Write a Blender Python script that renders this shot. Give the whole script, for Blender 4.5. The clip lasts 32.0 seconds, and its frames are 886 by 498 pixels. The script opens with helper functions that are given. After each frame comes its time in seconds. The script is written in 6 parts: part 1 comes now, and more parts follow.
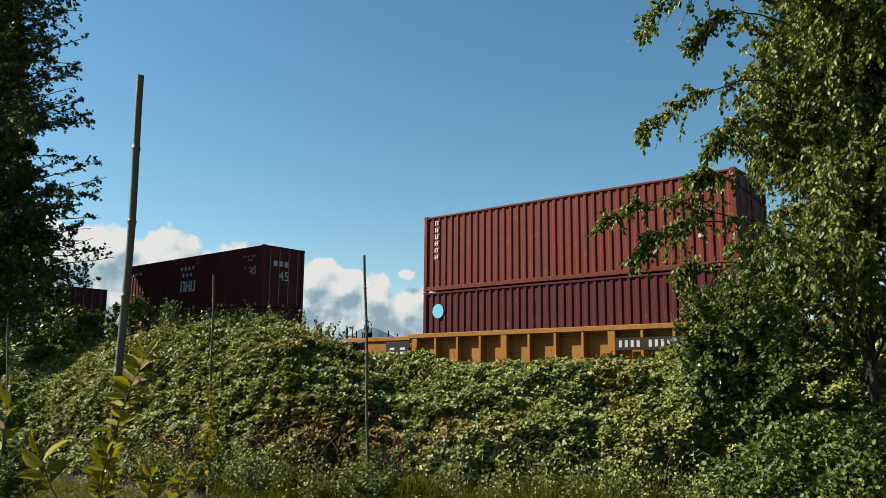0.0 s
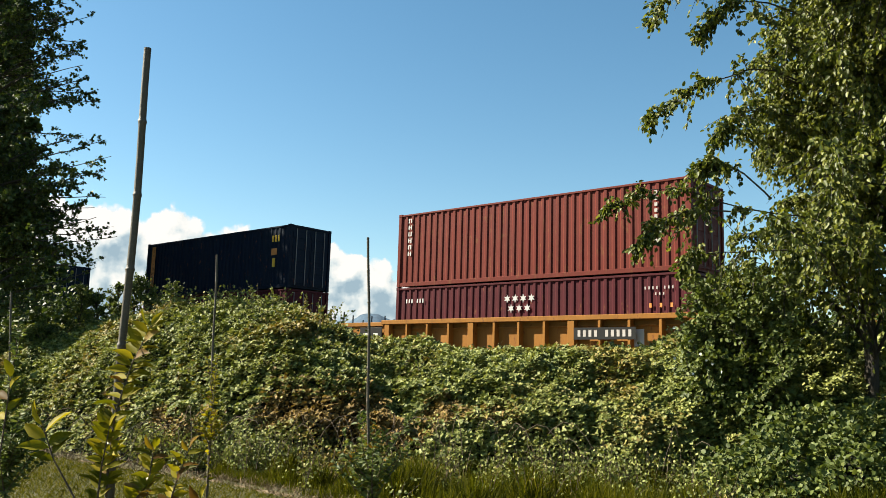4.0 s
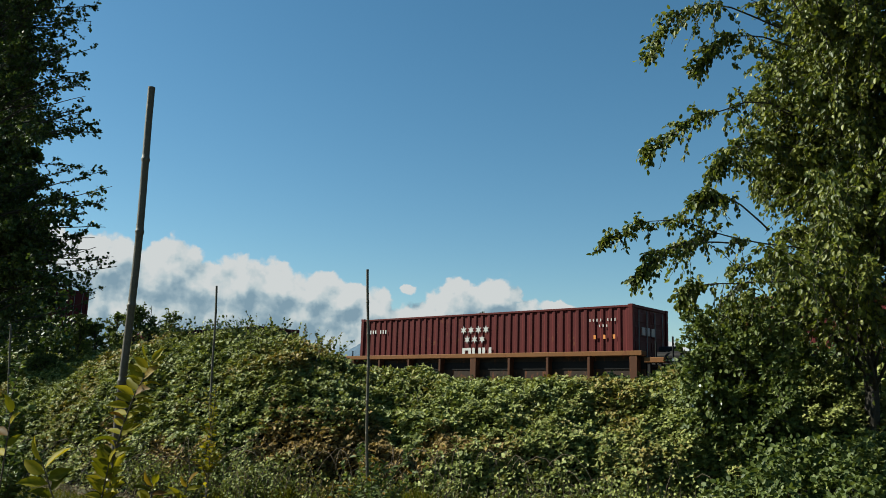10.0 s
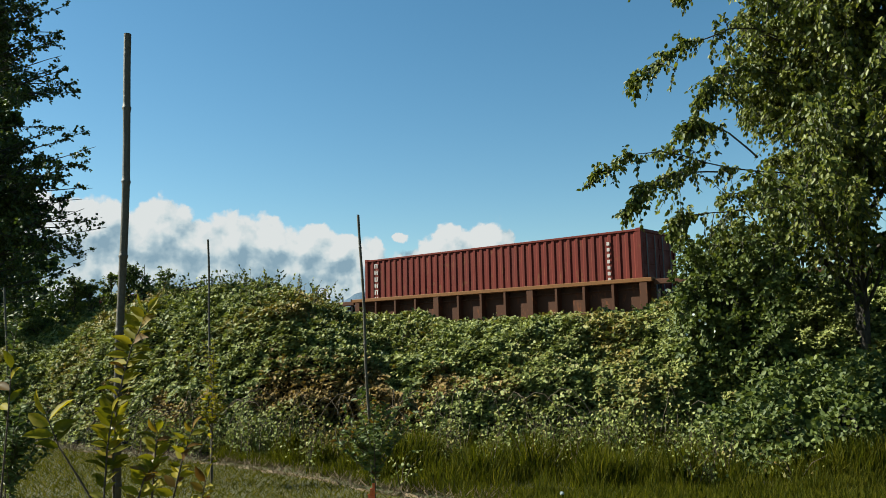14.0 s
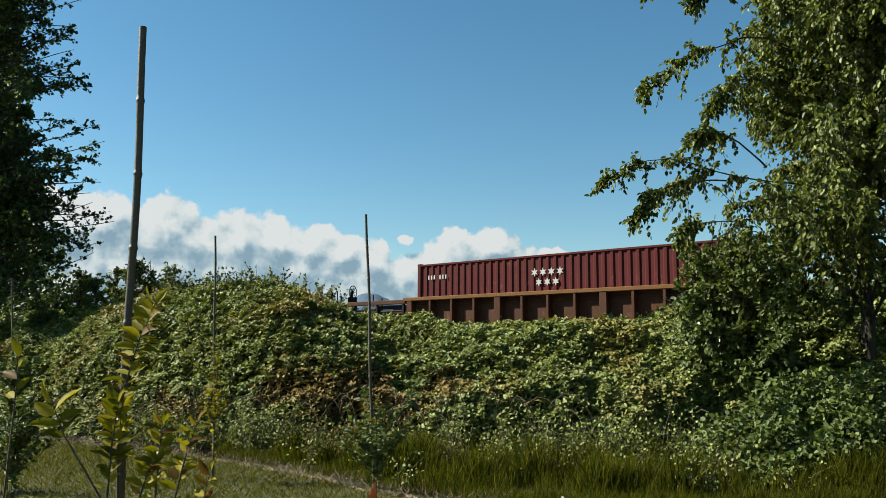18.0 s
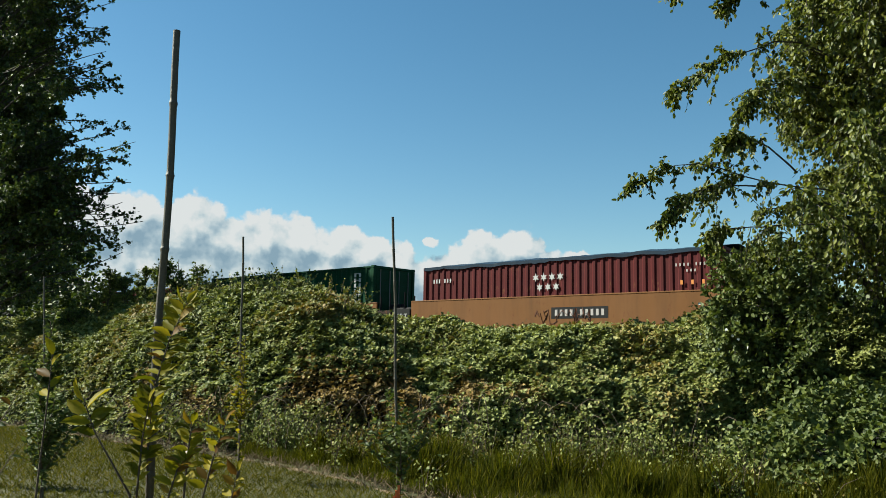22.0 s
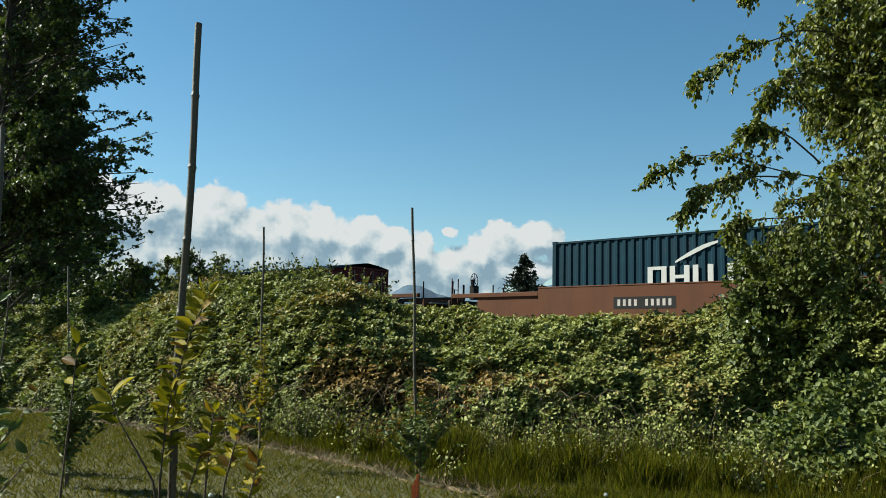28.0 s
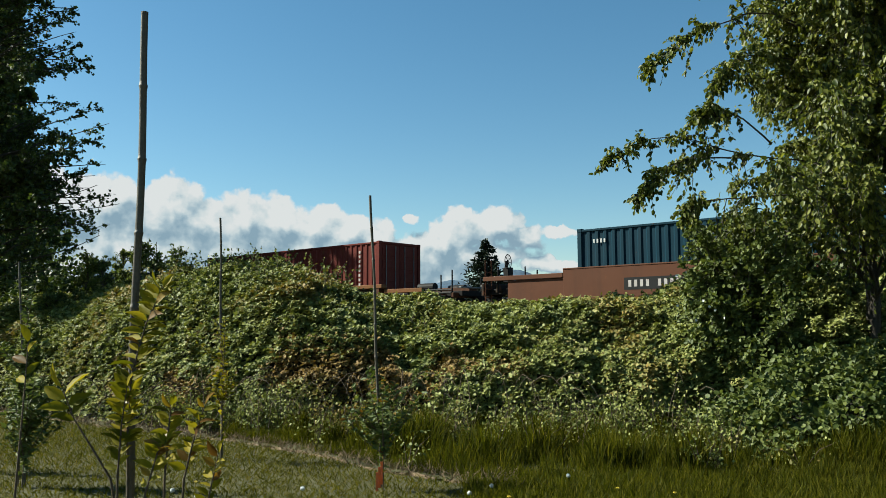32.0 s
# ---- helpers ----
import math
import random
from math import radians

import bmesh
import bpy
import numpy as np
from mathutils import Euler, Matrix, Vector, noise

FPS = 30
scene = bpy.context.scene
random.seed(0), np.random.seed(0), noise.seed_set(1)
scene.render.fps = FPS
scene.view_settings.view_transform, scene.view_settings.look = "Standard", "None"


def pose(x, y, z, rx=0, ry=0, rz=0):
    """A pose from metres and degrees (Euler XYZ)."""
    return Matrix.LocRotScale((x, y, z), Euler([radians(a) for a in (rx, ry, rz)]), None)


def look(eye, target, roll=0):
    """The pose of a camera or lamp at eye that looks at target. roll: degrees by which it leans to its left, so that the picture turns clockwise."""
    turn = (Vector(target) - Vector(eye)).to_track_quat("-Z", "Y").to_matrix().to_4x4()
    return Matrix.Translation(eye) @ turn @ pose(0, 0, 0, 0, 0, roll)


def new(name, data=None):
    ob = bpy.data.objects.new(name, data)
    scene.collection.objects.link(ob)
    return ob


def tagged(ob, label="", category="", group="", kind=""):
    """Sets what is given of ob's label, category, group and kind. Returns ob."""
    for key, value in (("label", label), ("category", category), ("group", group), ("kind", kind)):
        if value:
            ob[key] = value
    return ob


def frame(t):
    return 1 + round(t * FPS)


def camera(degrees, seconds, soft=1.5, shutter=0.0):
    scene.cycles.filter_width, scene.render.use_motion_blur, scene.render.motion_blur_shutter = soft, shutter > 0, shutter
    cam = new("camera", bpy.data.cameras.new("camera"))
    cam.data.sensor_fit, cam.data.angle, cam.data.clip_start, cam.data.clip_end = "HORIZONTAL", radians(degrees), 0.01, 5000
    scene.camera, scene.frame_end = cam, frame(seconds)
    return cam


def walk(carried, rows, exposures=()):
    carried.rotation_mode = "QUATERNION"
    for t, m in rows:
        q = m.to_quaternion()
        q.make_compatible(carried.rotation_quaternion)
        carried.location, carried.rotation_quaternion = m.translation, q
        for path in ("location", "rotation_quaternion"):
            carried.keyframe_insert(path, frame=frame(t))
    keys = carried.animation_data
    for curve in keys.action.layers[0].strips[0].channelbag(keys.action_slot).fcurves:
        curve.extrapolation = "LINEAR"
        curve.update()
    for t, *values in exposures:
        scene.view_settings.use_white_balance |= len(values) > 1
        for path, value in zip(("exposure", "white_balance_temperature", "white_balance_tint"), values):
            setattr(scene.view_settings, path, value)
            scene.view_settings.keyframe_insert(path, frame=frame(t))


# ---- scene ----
cam = camera(56.0, 32.0, 0.65)
PATH = [                       # seconds, place, tilt, lean and turn
    (0.0, pose(0.024, 0.016, 1.665, 99.313, -0.565, -0.270)),
    (0.5, pose(0.008, 0.019, 1.656, 99.130, -0.914, -0.323)),
    (1.0, pose(-0.009, 0.033, 1.648, 98.959, -0.987, 0.318)),
    (1.5, pose(-0.015, 0.040, 1.654, 98.648, -0.952, 0.398)),
    (2.0, pose(0.004, 0.026, 1.654, 98.484, -1.147, -0.102)),
    (2.5, pose(0.002, 0.028, 1.648, 98.408, -1.680, -0.426)),
    (4.5, pose(0.011, 0.037, 1.630, 98.440, -1.653, -0.217)),
    (5.0, pose(0.000, 0.020, 1.638, 98.695, -1.928, -0.180)),
    (5.5, pose(0.002, 0.016, 1.639, 99.016, -2.018, -0.575)),
    (6.0, pose(0.004, 0.027, 1.646, 98.950, -1.778, -0.523)),
    (6.5, pose(0.005, 0.025, 1.647, 98.758, -2.025, -0.664)),
    (7.0, pose(0.012, -0.003, 1.646, 99.446, -1.995, -0.526)),
    (7.5, pose(0.011, 0.005, 1.654, 99.641, -1.681, -0.617)),
    (8.0, pose(0.020, 0.001, 1.653, 99.781, -1.594, -0.548)),
    (8.5, pose(0.017, 0.005, 1.652, 99.563, -1.452, -0.729)),
    (9.0, pose(0.014, 0.004, 1.655, 99.586, -1.721, -0.321)),
    (9.5, pose(0.003, 0.003, 1.653, 99.421, -1.836, -0.397)),
    (10.0, pose(0.010, -0.006, 1.661, 100.385, -1.660, -0.321)),
    (10.5, pose(0.005, -0.013, 1.650, 99.686, -0.832, 0.362)),
    (11.0, pose(0.003, -0.002, 1.653, 99.291, 0.757, 0.425)),
    (11.5, pose(0.040, -0.020, 1.650, 98.608, 2.021, 0.241)),
    (12.0, pose(0.044, -0.009, 1.638, 97.446, 2.236, -0.471)),
    (12.5, pose(0.028, -0.003, 1.617, 96.769, 1.204, -0.373)),
    (13.0, pose(0.029, -0.003, 1.608, 96.738, 1.173, -0.479)),
    (13.5, pose(0.029, 0.003, 1.610, 96.798, 1.232, -0.640)),
    (14.0, pose(0.012, 0.003, 1.609, 96.706, 1.227, -0.497)),
    (14.5, pose(0.014, -0.001, 1.614, 96.805, 1.351, -0.232)),
    (16.5, pose(0.005, -0.003, 1.605, 97.174, 1.007, 0.030)),
    (17.0, pose(-0.003, -0.013, 1.605, 97.096, 0.098, -0.073)),
    (17.5, pose(0.001, -0.013, 1.606, 97.123, 0.244, -0.249)),
    (18.0, pose(-0.005, 0.002, 1.593, 96.922, -0.232, -0.307)),
    (18.5, pose(-0.018, 0.003, 1.596, 96.689, -0.505, -0.167)),
    (19.0, pose(-0.009, -0.008, 1.603, 96.782, -0.272, 0.739)),
    (19.5, pose(0.000, -0.011, 1.610, 97.223, -0.390, 0.228)),
    (20.0, pose(-0.018, -0.009, 1.608, 97.275, -1.167, 0.691)),
    (20.5, pose(-0.034, -0.008, 1.601, 97.169, -1.628, 0.749)),
    (21.0, pose(-0.036, -0.008, 1.592, 96.987, -1.324, 1.421)),
    (21.5, pose(-0.021, -0.004, 1.589, 97.064, -1.278, 1.723)),
    (22.0, pose(-0.021, -0.002, 1.599, 97.081, -1.022, 1.313)),
    (22.5, pose(-0.009, -0.011, 1.600, 97.347, -0.938, 1.052)),
    (23.0, pose(-0.014, -0.011, 1.591, 97.062, -1.278, 1.035)),
    (23.5, pose(-0.019, -0.013, 1.600, 97.042, -0.845, 1.520)),
    (24.0, pose(-0.021, -0.012, 1.598, 96.871, -0.981, 1.625)),
    (24.5, pose(-0.018, 0.004, 1.595, 96.503, -1.023, 1.273)),
    (25.0, pose(-0.030, -0.003, 1.589, 96.424, -1.397, 1.661)),
    (25.5, pose(-0.027, -0.009, 1.595, 96.389, -1.819, 1.623)),
    (27.5, pose(-0.031, 0.003, 1.600, 96.294, -1.676, 2.358)),
    (28.0, pose(-0.018, -0.022, 1.604, 96.365, -1.329, 2.622)),
    (28.5, pose(-0.018, -0.026, 1.603, 96.463, -1.452, 3.391)),
    (29.0, pose(-0.015, -0.009, 1.604, 96.499, -1.315, 2.989)),
    (29.5, pose(-0.015, -0.007, 1.607, 96.386, -0.618, 2.654)),
    (30.0, pose(0.007, -0.022, 1.617, 96.537, 0.206, 2.265)),
    (30.5, pose(0.019, -0.025, 1.623, 96.579, 0.731, 1.965)),
    (31.0, pose(0.023, -0.029, 1.614, 96.330, 0.242, 1.469)),
    (31.5, pose(0.011, -0.014, 1.610, 96.093, 0.003, 0.922)),
    (32.0, pose(0.004, -0.021, 1.607, 95.468, 0.226, 0.107)),
]
EXPOSURES = [(0.0, 1.28, 6450, 3), (2.0, 1.33, 6450, 3), (4.5, 1.73, 6850, 6), (5.0, 1.66, 6850, 6), (6.0, 1.18, 6600, 5), (7.0, 1.44, 6600, 5), (8.0, 1.45, 6500, 4), (9.0, 1.02, 6150, 0), (12.0, 1.02, 6150, 0), (13.0, 1.2, 6180, 0), (14.0, 1.23, 6180, 0), (32.0, 1.23, 6180, 0)]
walk(cam, PATH, EXPOSURES)
SKY_STRENGTH, SUN_STRENGTH, CLOUD_GLOW = 0.052, 5.0, 0.335

# ---- sky, sun and exposure ----
SUN_AZ, SUN_EL = 168.0, 38.0          # degrees from +x towards +y, and above the horizon
world = bpy.data.worlds.new("sky")
scene.world = world
world.use_nodes = True
wn, wl = world.node_tree.nodes, world.node_tree.links
sky = wn.new("ShaderNodeTexSky")
sky.sky_type = "NISHITA"
sky.sun_disc = False
sky.sun_elevation = radians(SUN_EL)
sky.sun_rotation = radians(90 - SUN_AZ)
sky.air_density, sky.dust_density, sky.ozone_density = 1.0, 0.25, 1.2
hue = wn.new("ShaderNodeHueSaturation")
hue.inputs["Saturation"].default_value = 1.22
hue.inputs["Hue"].default_value = 0.49
wl.new(sky.outputs["Color"], hue.inputs["Color"])
wl.new(hue.outputs["Color"], wn["Background"].inputs["Color"])
wn["Background"].inputs["Strength"].default_value = SKY_STRENGTH
sun_data = bpy.data.lights.new("sun", "SUN")
sun_data.energy, sun_data.angle, sun_data.color = SUN_STRENGTH, radians(0.53), (1.0, 0.93, 0.8)
sun = new("sun", sun_data)
sun.matrix_world = look((-60, 0, 44), (-60 + math.cos(radians(SUN_AZ)) * -10 * math.cos(radians(SUN_EL)),
                                      -math.sin(radians(SUN_AZ)) * 10 * math.cos(radians(SUN_EL)), 44 - 10 * math.sin(radians(SUN_EL))))

# ---- materials ----
def material(name):
    m = bpy.data.materials.new(name)
    m.use_nodes = True
    return m, m.node_tree.nodes, m.node_tree.links, m.node_tree.nodes["Principled BSDF"]


def ramp(nodes, stops):
    r = nodes.new("ShaderNodeValToRGB")
    e = r.color_ramp.elements
    while len(e) < len(stops):
        e.new(0.5)
    for el, (pos, col) in zip(e, stops):
        el.position, el.color = pos, (*col, 1)
    return r


def noise_node(nodes, links, scale, detail=4.0, rough=0.6, stretch=None, coord="Object"):
    tc = nodes.new("ShaderNodeTexCoord")
    n = nodes.new("ShaderNodeTexNoise")
    n.inputs["Scale"].default_value = scale
    n.inputs["Detail"].default_value = detail
    n.inputs["Roughness"].default_value = rough
    if stretch:
        mp = nodes.new("ShaderNodeMapping")
        mp.inputs["Scale"].default_value = stretch
        links.new(tc.outputs[coord], mp.inputs["Vector"])
        links.new(mp.outputs["Vector"], n.inputs["Vector"])
    else:
        links.new(tc.outputs[coord], n.inputs["Vector"])
    return n


def mix_color(nodes, links, a, b, fac, mode="MIX"):
    m = nodes.new("ShaderNodeMix")
    m.data_type, m.blend_type = "RGBA", mode
    for sock, val in ((m.inputs[6], a), (m.inputs[7], b), (m.inputs[0], fac)):
        if isinstance(val, (tuple, float, int)):
            sock.default_value = (*val, 1) if isinstance(val, tuple) else val
        else:
            links.new(val, sock)
    return m.outputs[2]


def bump(nodes, links, height, bsdf, strength, distance):
    b = nodes.new("ShaderNodeBump")
    b.inputs["Strength"].default_value, b.inputs["Distance"].default_value = strength, distance
    links.new(height, b.inputs["Height"])
    links.new(b.outputs["Normal"], bsdf.inputs["Normal"])


def paint(name, colour, rust=(0.12, 0.045, 0.02), rust_amount=0.42, rough=0.5, dirt=0.25):
    """Weathered paint on steel: faded patches, vertical dirt runs, rust freckles."""
    m, n, l, b = material(name)
    fade = noise_node(n, l, 0.9, 5)
    info = n.new("ShaderNodeObjectInfo")
    lum = sum(colour) / 3
    pale = tuple(c * 0.95 + lum * 0.15 for c in colour)
    c1 = mix_color(n, l, tuple(c * 0.82 for c in colour), pale, fade.outputs["Fac"])
    runs = noise_node(n, l, 2.2, 4, 0.65, (1.0, 1.0, 0.12))
    r1 = ramp(n, [(0.45, (0, 0, 0)), (0.8, (1, 1, 1))])
    l.new(runs.outputs["Fac"], r1.inputs["Fac"])
    mul = n.new("ShaderNodeMath")
    mul.operation = "MULTIPLY"
    mul.inputs[1].default_value = dirt * 2
    l.new(r1.outputs["Color"], mul.inputs[0])
    c2 = mix_color(n, l, c1, tuple(c * 0.45 + 0.01 for c in colour), mul.outputs[0])
    spots = noise_node(n, l, 5.5, 6, 0.7, (1.0, 1.0, 0.45))
    r2 = ramp(n, [(1 - rust_amount + 0.02, (0, 0, 0)), (1 - rust_amount + 0.12, (1, 1, 1))])
    l.new(spots.outputs["Fac"], r2.inputs["Fac"])
    c3 = mix_color(n, l, c2, rust, r2.outputs["Color"])
    l.new(c3, b.inputs["Base Color"])
    rr = n.new("ShaderNodeMapRange")
    rr.inputs["To Min"].default_value, rr.inputs["To Max"].default_value = rough - 0.08, rough + 0.25
    l.new(spots.outputs["Fac"], rr.inputs["Value"])
    l.new(rr.outputs["Result"], b.inputs["Roughness"])
    b.inputs["Specular IOR Level"].default_value = 0.1
    bump(n, l, fade.outputs["Fac"], b, 0.35, 0.03)
    return m


def foliage(name, dark, mid, light, brown=None, brown_scale=0.5, gloss=0.45, trans=0.3, spec=0.3):
    """Leaves: each one its own green, drier patches, a waxy gloss and light shining through."""
    m, n, l, b = material(name)
    geo = n.new("ShaderNodeNewGeometry")
    r = ramp(n, [(0.0, dark), (0.5, mid), (1.0, light)])
    own, both = n.new("ShaderNodeObjectInfo"), n.new("ShaderNodeMath")
    l.new(geo.outputs["Random Per Island"], both.inputs[0])
    l.new(own.outputs["Random"], both.inputs[1])
    part_of = n.new("ShaderNodeMath")
    part_of.operation = "FRACT"
    l.new(both.outputs[0], part_of.inputs[0])
    l.new(part_of.outputs[0], r.inputs["Fac"])
    col = r.outputs["Color"]
    if brown:
        patch = noise_node(n, l, brown_scale, 3)
        add = n.new("ShaderNodeMath")
        add.operation = "MULTIPLY_ADD"
        add.inputs[1].default_value = 0.22
        l.new(geo.outputs["Random Per Island"], add.inputs[0])
        l.new(patch.outputs["Fac"], add.inputs[2])
        r2 = ramp(n, [(0.68, (0, 0, 0)), (0.86, (1, 1, 1))])
        l.new(add.outputs[0], r2.inputs["Fac"])
        col = mix_color(n, l, col, brown, r2.outputs["Color"])
    l.new(col, b.inputs["Base Color"])
    b.inputs["Roughness"].default_value = gloss
    b.inputs["Specular IOR Level"].default_value = spec
    t = n.new("ShaderNodeBsdfTranslucent")
    tint = mix_color(n, l, col, (1.0, 1.0, 0.35), 0.75, "MULTIPLY")
    l.new(tint, t.inputs["Color"])
    mix = n.new("ShaderNodeMixShader")
    mix.inputs["Fac"].default_value = trans
    l.new(b.outputs["BSDF"], mix.inputs[1])
    l.new(t.outputs["BSDF"], mix.inputs[2])
    l.new(mix.outputs["Shader"], n["Material Output"].inputs["Surface"])
    return m


def earthy(name, a, b_col, scale, rough=0.9, bump_size=0.03, c=None):
    m, n, l, b = material(name)
    big, fine = noise_node(n, l, scale, 5), noise_node(n, l, scale * 14, 5, 0.7)
    c1 = mix_color(n, l, a, b_col, big.outputs["Fac"])
    r = ramp(n, [(0.35, (0.55, 0.55, 0.55)), (0.7, (1.25, 1.25, 1.25))])
    l.new(fine.outputs["Fac"], r.inputs["Fac"])
    c2 = mix_color(n, l, c1, r.outputs["Color"], 0.8, "MULTIPLY")
    l.new(c2, b.inputs["Base Color"])
    b.inputs["Roughness"].default_value = rough
    bump(n, l, fine.outputs["Fac"], b, 0.6, bump_size)
    return m


M_BRAMBLE = foliage("bramble_leaves", (0.0441, 0.0605, 0.0131), (0.155, 0.176, 0.0397), (0.297, 0.303, 0.0937), (0.22, 0.148, 0.0351), 0.55, 0.6, 0.18, 0.22)
M_BROWNING = foliage("browning_bramble_leaves", (0.0737, 0.0473, 0.0125), (0.179, 0.111, 0.0316), (0.285, 0.2, 0.0631), None, 1, 0.65, 0.15, 0.15)
M_SHRUB = foliage("shrub_leaves", (0.0435, 0.0626, 0.0122), (0.087, 0.113, 0.0261), (0.165, 0.187, 0.0522), None, 1, 0.55, 0.3, 0.25)
M_BIRCH = foliage("drooping_leaves", (0.03, 0.046, 0.007), (0.1, 0.118, 0.018), (0.22, 0.225, 0.045), None, 1, 0.45, 0.42, 0.28)
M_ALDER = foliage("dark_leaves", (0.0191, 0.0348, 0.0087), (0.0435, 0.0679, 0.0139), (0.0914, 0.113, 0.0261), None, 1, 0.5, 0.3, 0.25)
M_SAPLING = foliage("young_yellow_green_leaves", (0.0713, 0.0749, 0.00428), (0.193, 0.171, 0.00853), (0.328, 0.257, 0.0179), None, 1, 0.6, 0.45, 0.12)
M_REDLEAF = foliage("reddish_young_leaves", (0.12, 0.054, 0.009), (0.18, 0.102, 0.012), (0.252, 0.168, 0.018), None, 1, 0.45, 0.5)
M_GRASS = foliage("grass_blades", (0.0191, 0.0261, 0.00174), (0.0592, 0.0653, 0.00435), (0.126, 0.113, 0.0122), None, 1, 0.65, 0.5, 0.08)
M_LAWN = foliage("short_dry_grass", (0.0383, 0.0421, 0.00383), (0.0804, 0.0804, 0.00766), (0.145, 0.122, 0.0168), None, 1, 0.7, 0.35, 0.08)
M_CONIFER = foliage("needles", (0.0072, 0.0132, 0.0072), (0.012, 0.0204, 0.0108), (0.018, 0.03, 0.0156), None, 1, 0.6, 0.1)
M_BARK = earthy("bark", (0.03, 0.024, 0.018), (0.066, 0.054, 0.042), 3.0)
M_CANE = earthy("bramble_canes", (0.054, 0.036, 0.021), (0.12, 0.084, 0.048), 4.0)
# near-black colour for the shade deep inside brambles and bushes
M_LEAF_SHADE = earthy("shade_between_leaves", (0.0072, 0.0072, 0.0048), (0.018, 0.0156, 0.0096), 1.2)
M_DIRT = earthy("dry_dirt_and_dead_grass", (0.136, 0.092, 0.048), (0.256, 0.176, 0.1), 2.0)
M_GROUND = earthy("meadow_ground", (0.04, 0.04, 0.007), (0.075, 0.065, 0.014), 0.9)
M_BALLAST = earthy("track_ballast", (0.16, 0.15, 0.14), (0.26, 0.25, 0.23), 6.0)
M_HAZE_RIDGE = earthy("haze_blue_forested_mountain", (0.03, 0.063, 0.108), (0.042, 0.081, 0.126), 0.004)
M_BAMBOO = earthy("weathered_bamboo", (0.051, 0.0396, 0.024), (0.096, 0.0765, 0.0498), 5.0, 0.6, 0.004)
M_ORANGE_TAPE = earthy("orange_plastic_ribbon", (0.7, 0.12, 0.02), (0.8, 0.18, 0.03), 5.0, 0.4)
M_WHITE = paint("white_lettering", (0.46, 0.46, 0.45), (0.3, 0.25, 0.2), 0.3, 0.5, 0.12)
M_CODE = paint("faded_small_lettering", (0.42, 0.38, 0.36), (0.2, 0.1, 0.08), 0.42, 0.5, 0.3)
M_BLOSSOM = earthy("white_blossom", (0.7, 0.7, 0.64), (0.8, 0.8, 0.76), 20.0, 0.6)
M_YELLOWFLOWER = earthy("yellow_petals", (0.75, 0.5, 0.02), (0.8, 0.6, 0.03), 20.0, 0.6)
M_FLUFF = earthy("seed_head_fluff", (0.55, 0.55, 0.5), (0.7, 0.7, 0.66), 30.0, 0.8)
M_STEEL = paint("grimy_black_steel", (0.014, 0.013, 0.013), (0.03, 0.018, 0.012), 0.45, 0.55)
M_RAIL = earthy("rusty_rail_steel", (0.1, 0.05, 0.03), (0.2, 0.14, 0.1), 8.0, 0.5)
M_TIE = earthy("tarred_timber", (0.03, 0.025, 0.02), (0.07, 0.06, 0.045), 5.0)

# ---- mesh helpers ----
def mesh_from(name, verts, faces):
    """A mesh from an array of points and an array of faces that all have the same number of corners."""
    verts, faces = np.asarray(verts, dtype=np.float32), np.asarray(faces, dtype=np.int32)
    me = bpy.data.meshes.new(name)
    k = faces.shape[1]
    me.vertices.add(len(verts))
    me.vertices.foreach_set("co", verts.ravel())
    me.loops.add(faces.size)
    me.loops.foreach_set("vertex_index", faces.ravel())
    me.polygons.add(len(faces))
    me.polygons.foreach_set("loop_start", np.arange(0, faces.size, k, dtype=np.int32))
    me.update(calc_edges=True)
    return me


def smooth(me):
    me.polygons.foreach_set("use_smooth", [True] * len(me.polygons))
    return me


def part(name, data, mat, parent=None, label=""):
    """One mesh object out of a bmesh or a mesh, under a thing or a part."""
    if isinstance(data, bmesh.types.BMesh):
        me = bpy.data.meshes.new(name)
        data.to_mesh(me)
        data.free()
    else:
        me = data
    if mat and not me.materials:
        me.materials.append(mat)
    ob = new(name, me)
    ob.parent = parent
    return tagged(ob, label)


def box(bm, x0, x1, y0, y1, z0, z1, bev=0.0):
    m = Matrix.Translation(((x0 + x1) / 2, (y0 + y1) / 2, (z0 + z1) / 2)) @ Matrix.Diagonal((abs(x1 - x0), abs(y1 - y0), abs(z1 - z0), 1))
    made = bmesh.ops.create_cube(bm, size=1.0, matrix=m)
    if bev:
        edges = {e for v in made["verts"] for e in v.link_edges}
        bmesh.ops.bevel(bm, geom=list(edges), offset=bev, segments=1, affect="EDGES", profile=0.5)
    return bm


def boxes(*specs, bev=0.0):
    bm = bmesh.new()
    for s in specs:
        box(bm, *s, bev=bev)
    return bm


def rod(bm, a, b, r0, r1=None, n=8):
    a, b = Vector(a), Vector(b)
    d = b - a
    m = Matrix.Translation((a + b) / 2) @ d.to_track_quat("Z", "Y").to_matrix().to_4x4()
    bmesh.ops.create_cone(bm, cap_ends=True, segments=n, radius1=r0, radius2=r0 if r1 is None else r1, depth=d.length, matrix=m)
    return bm


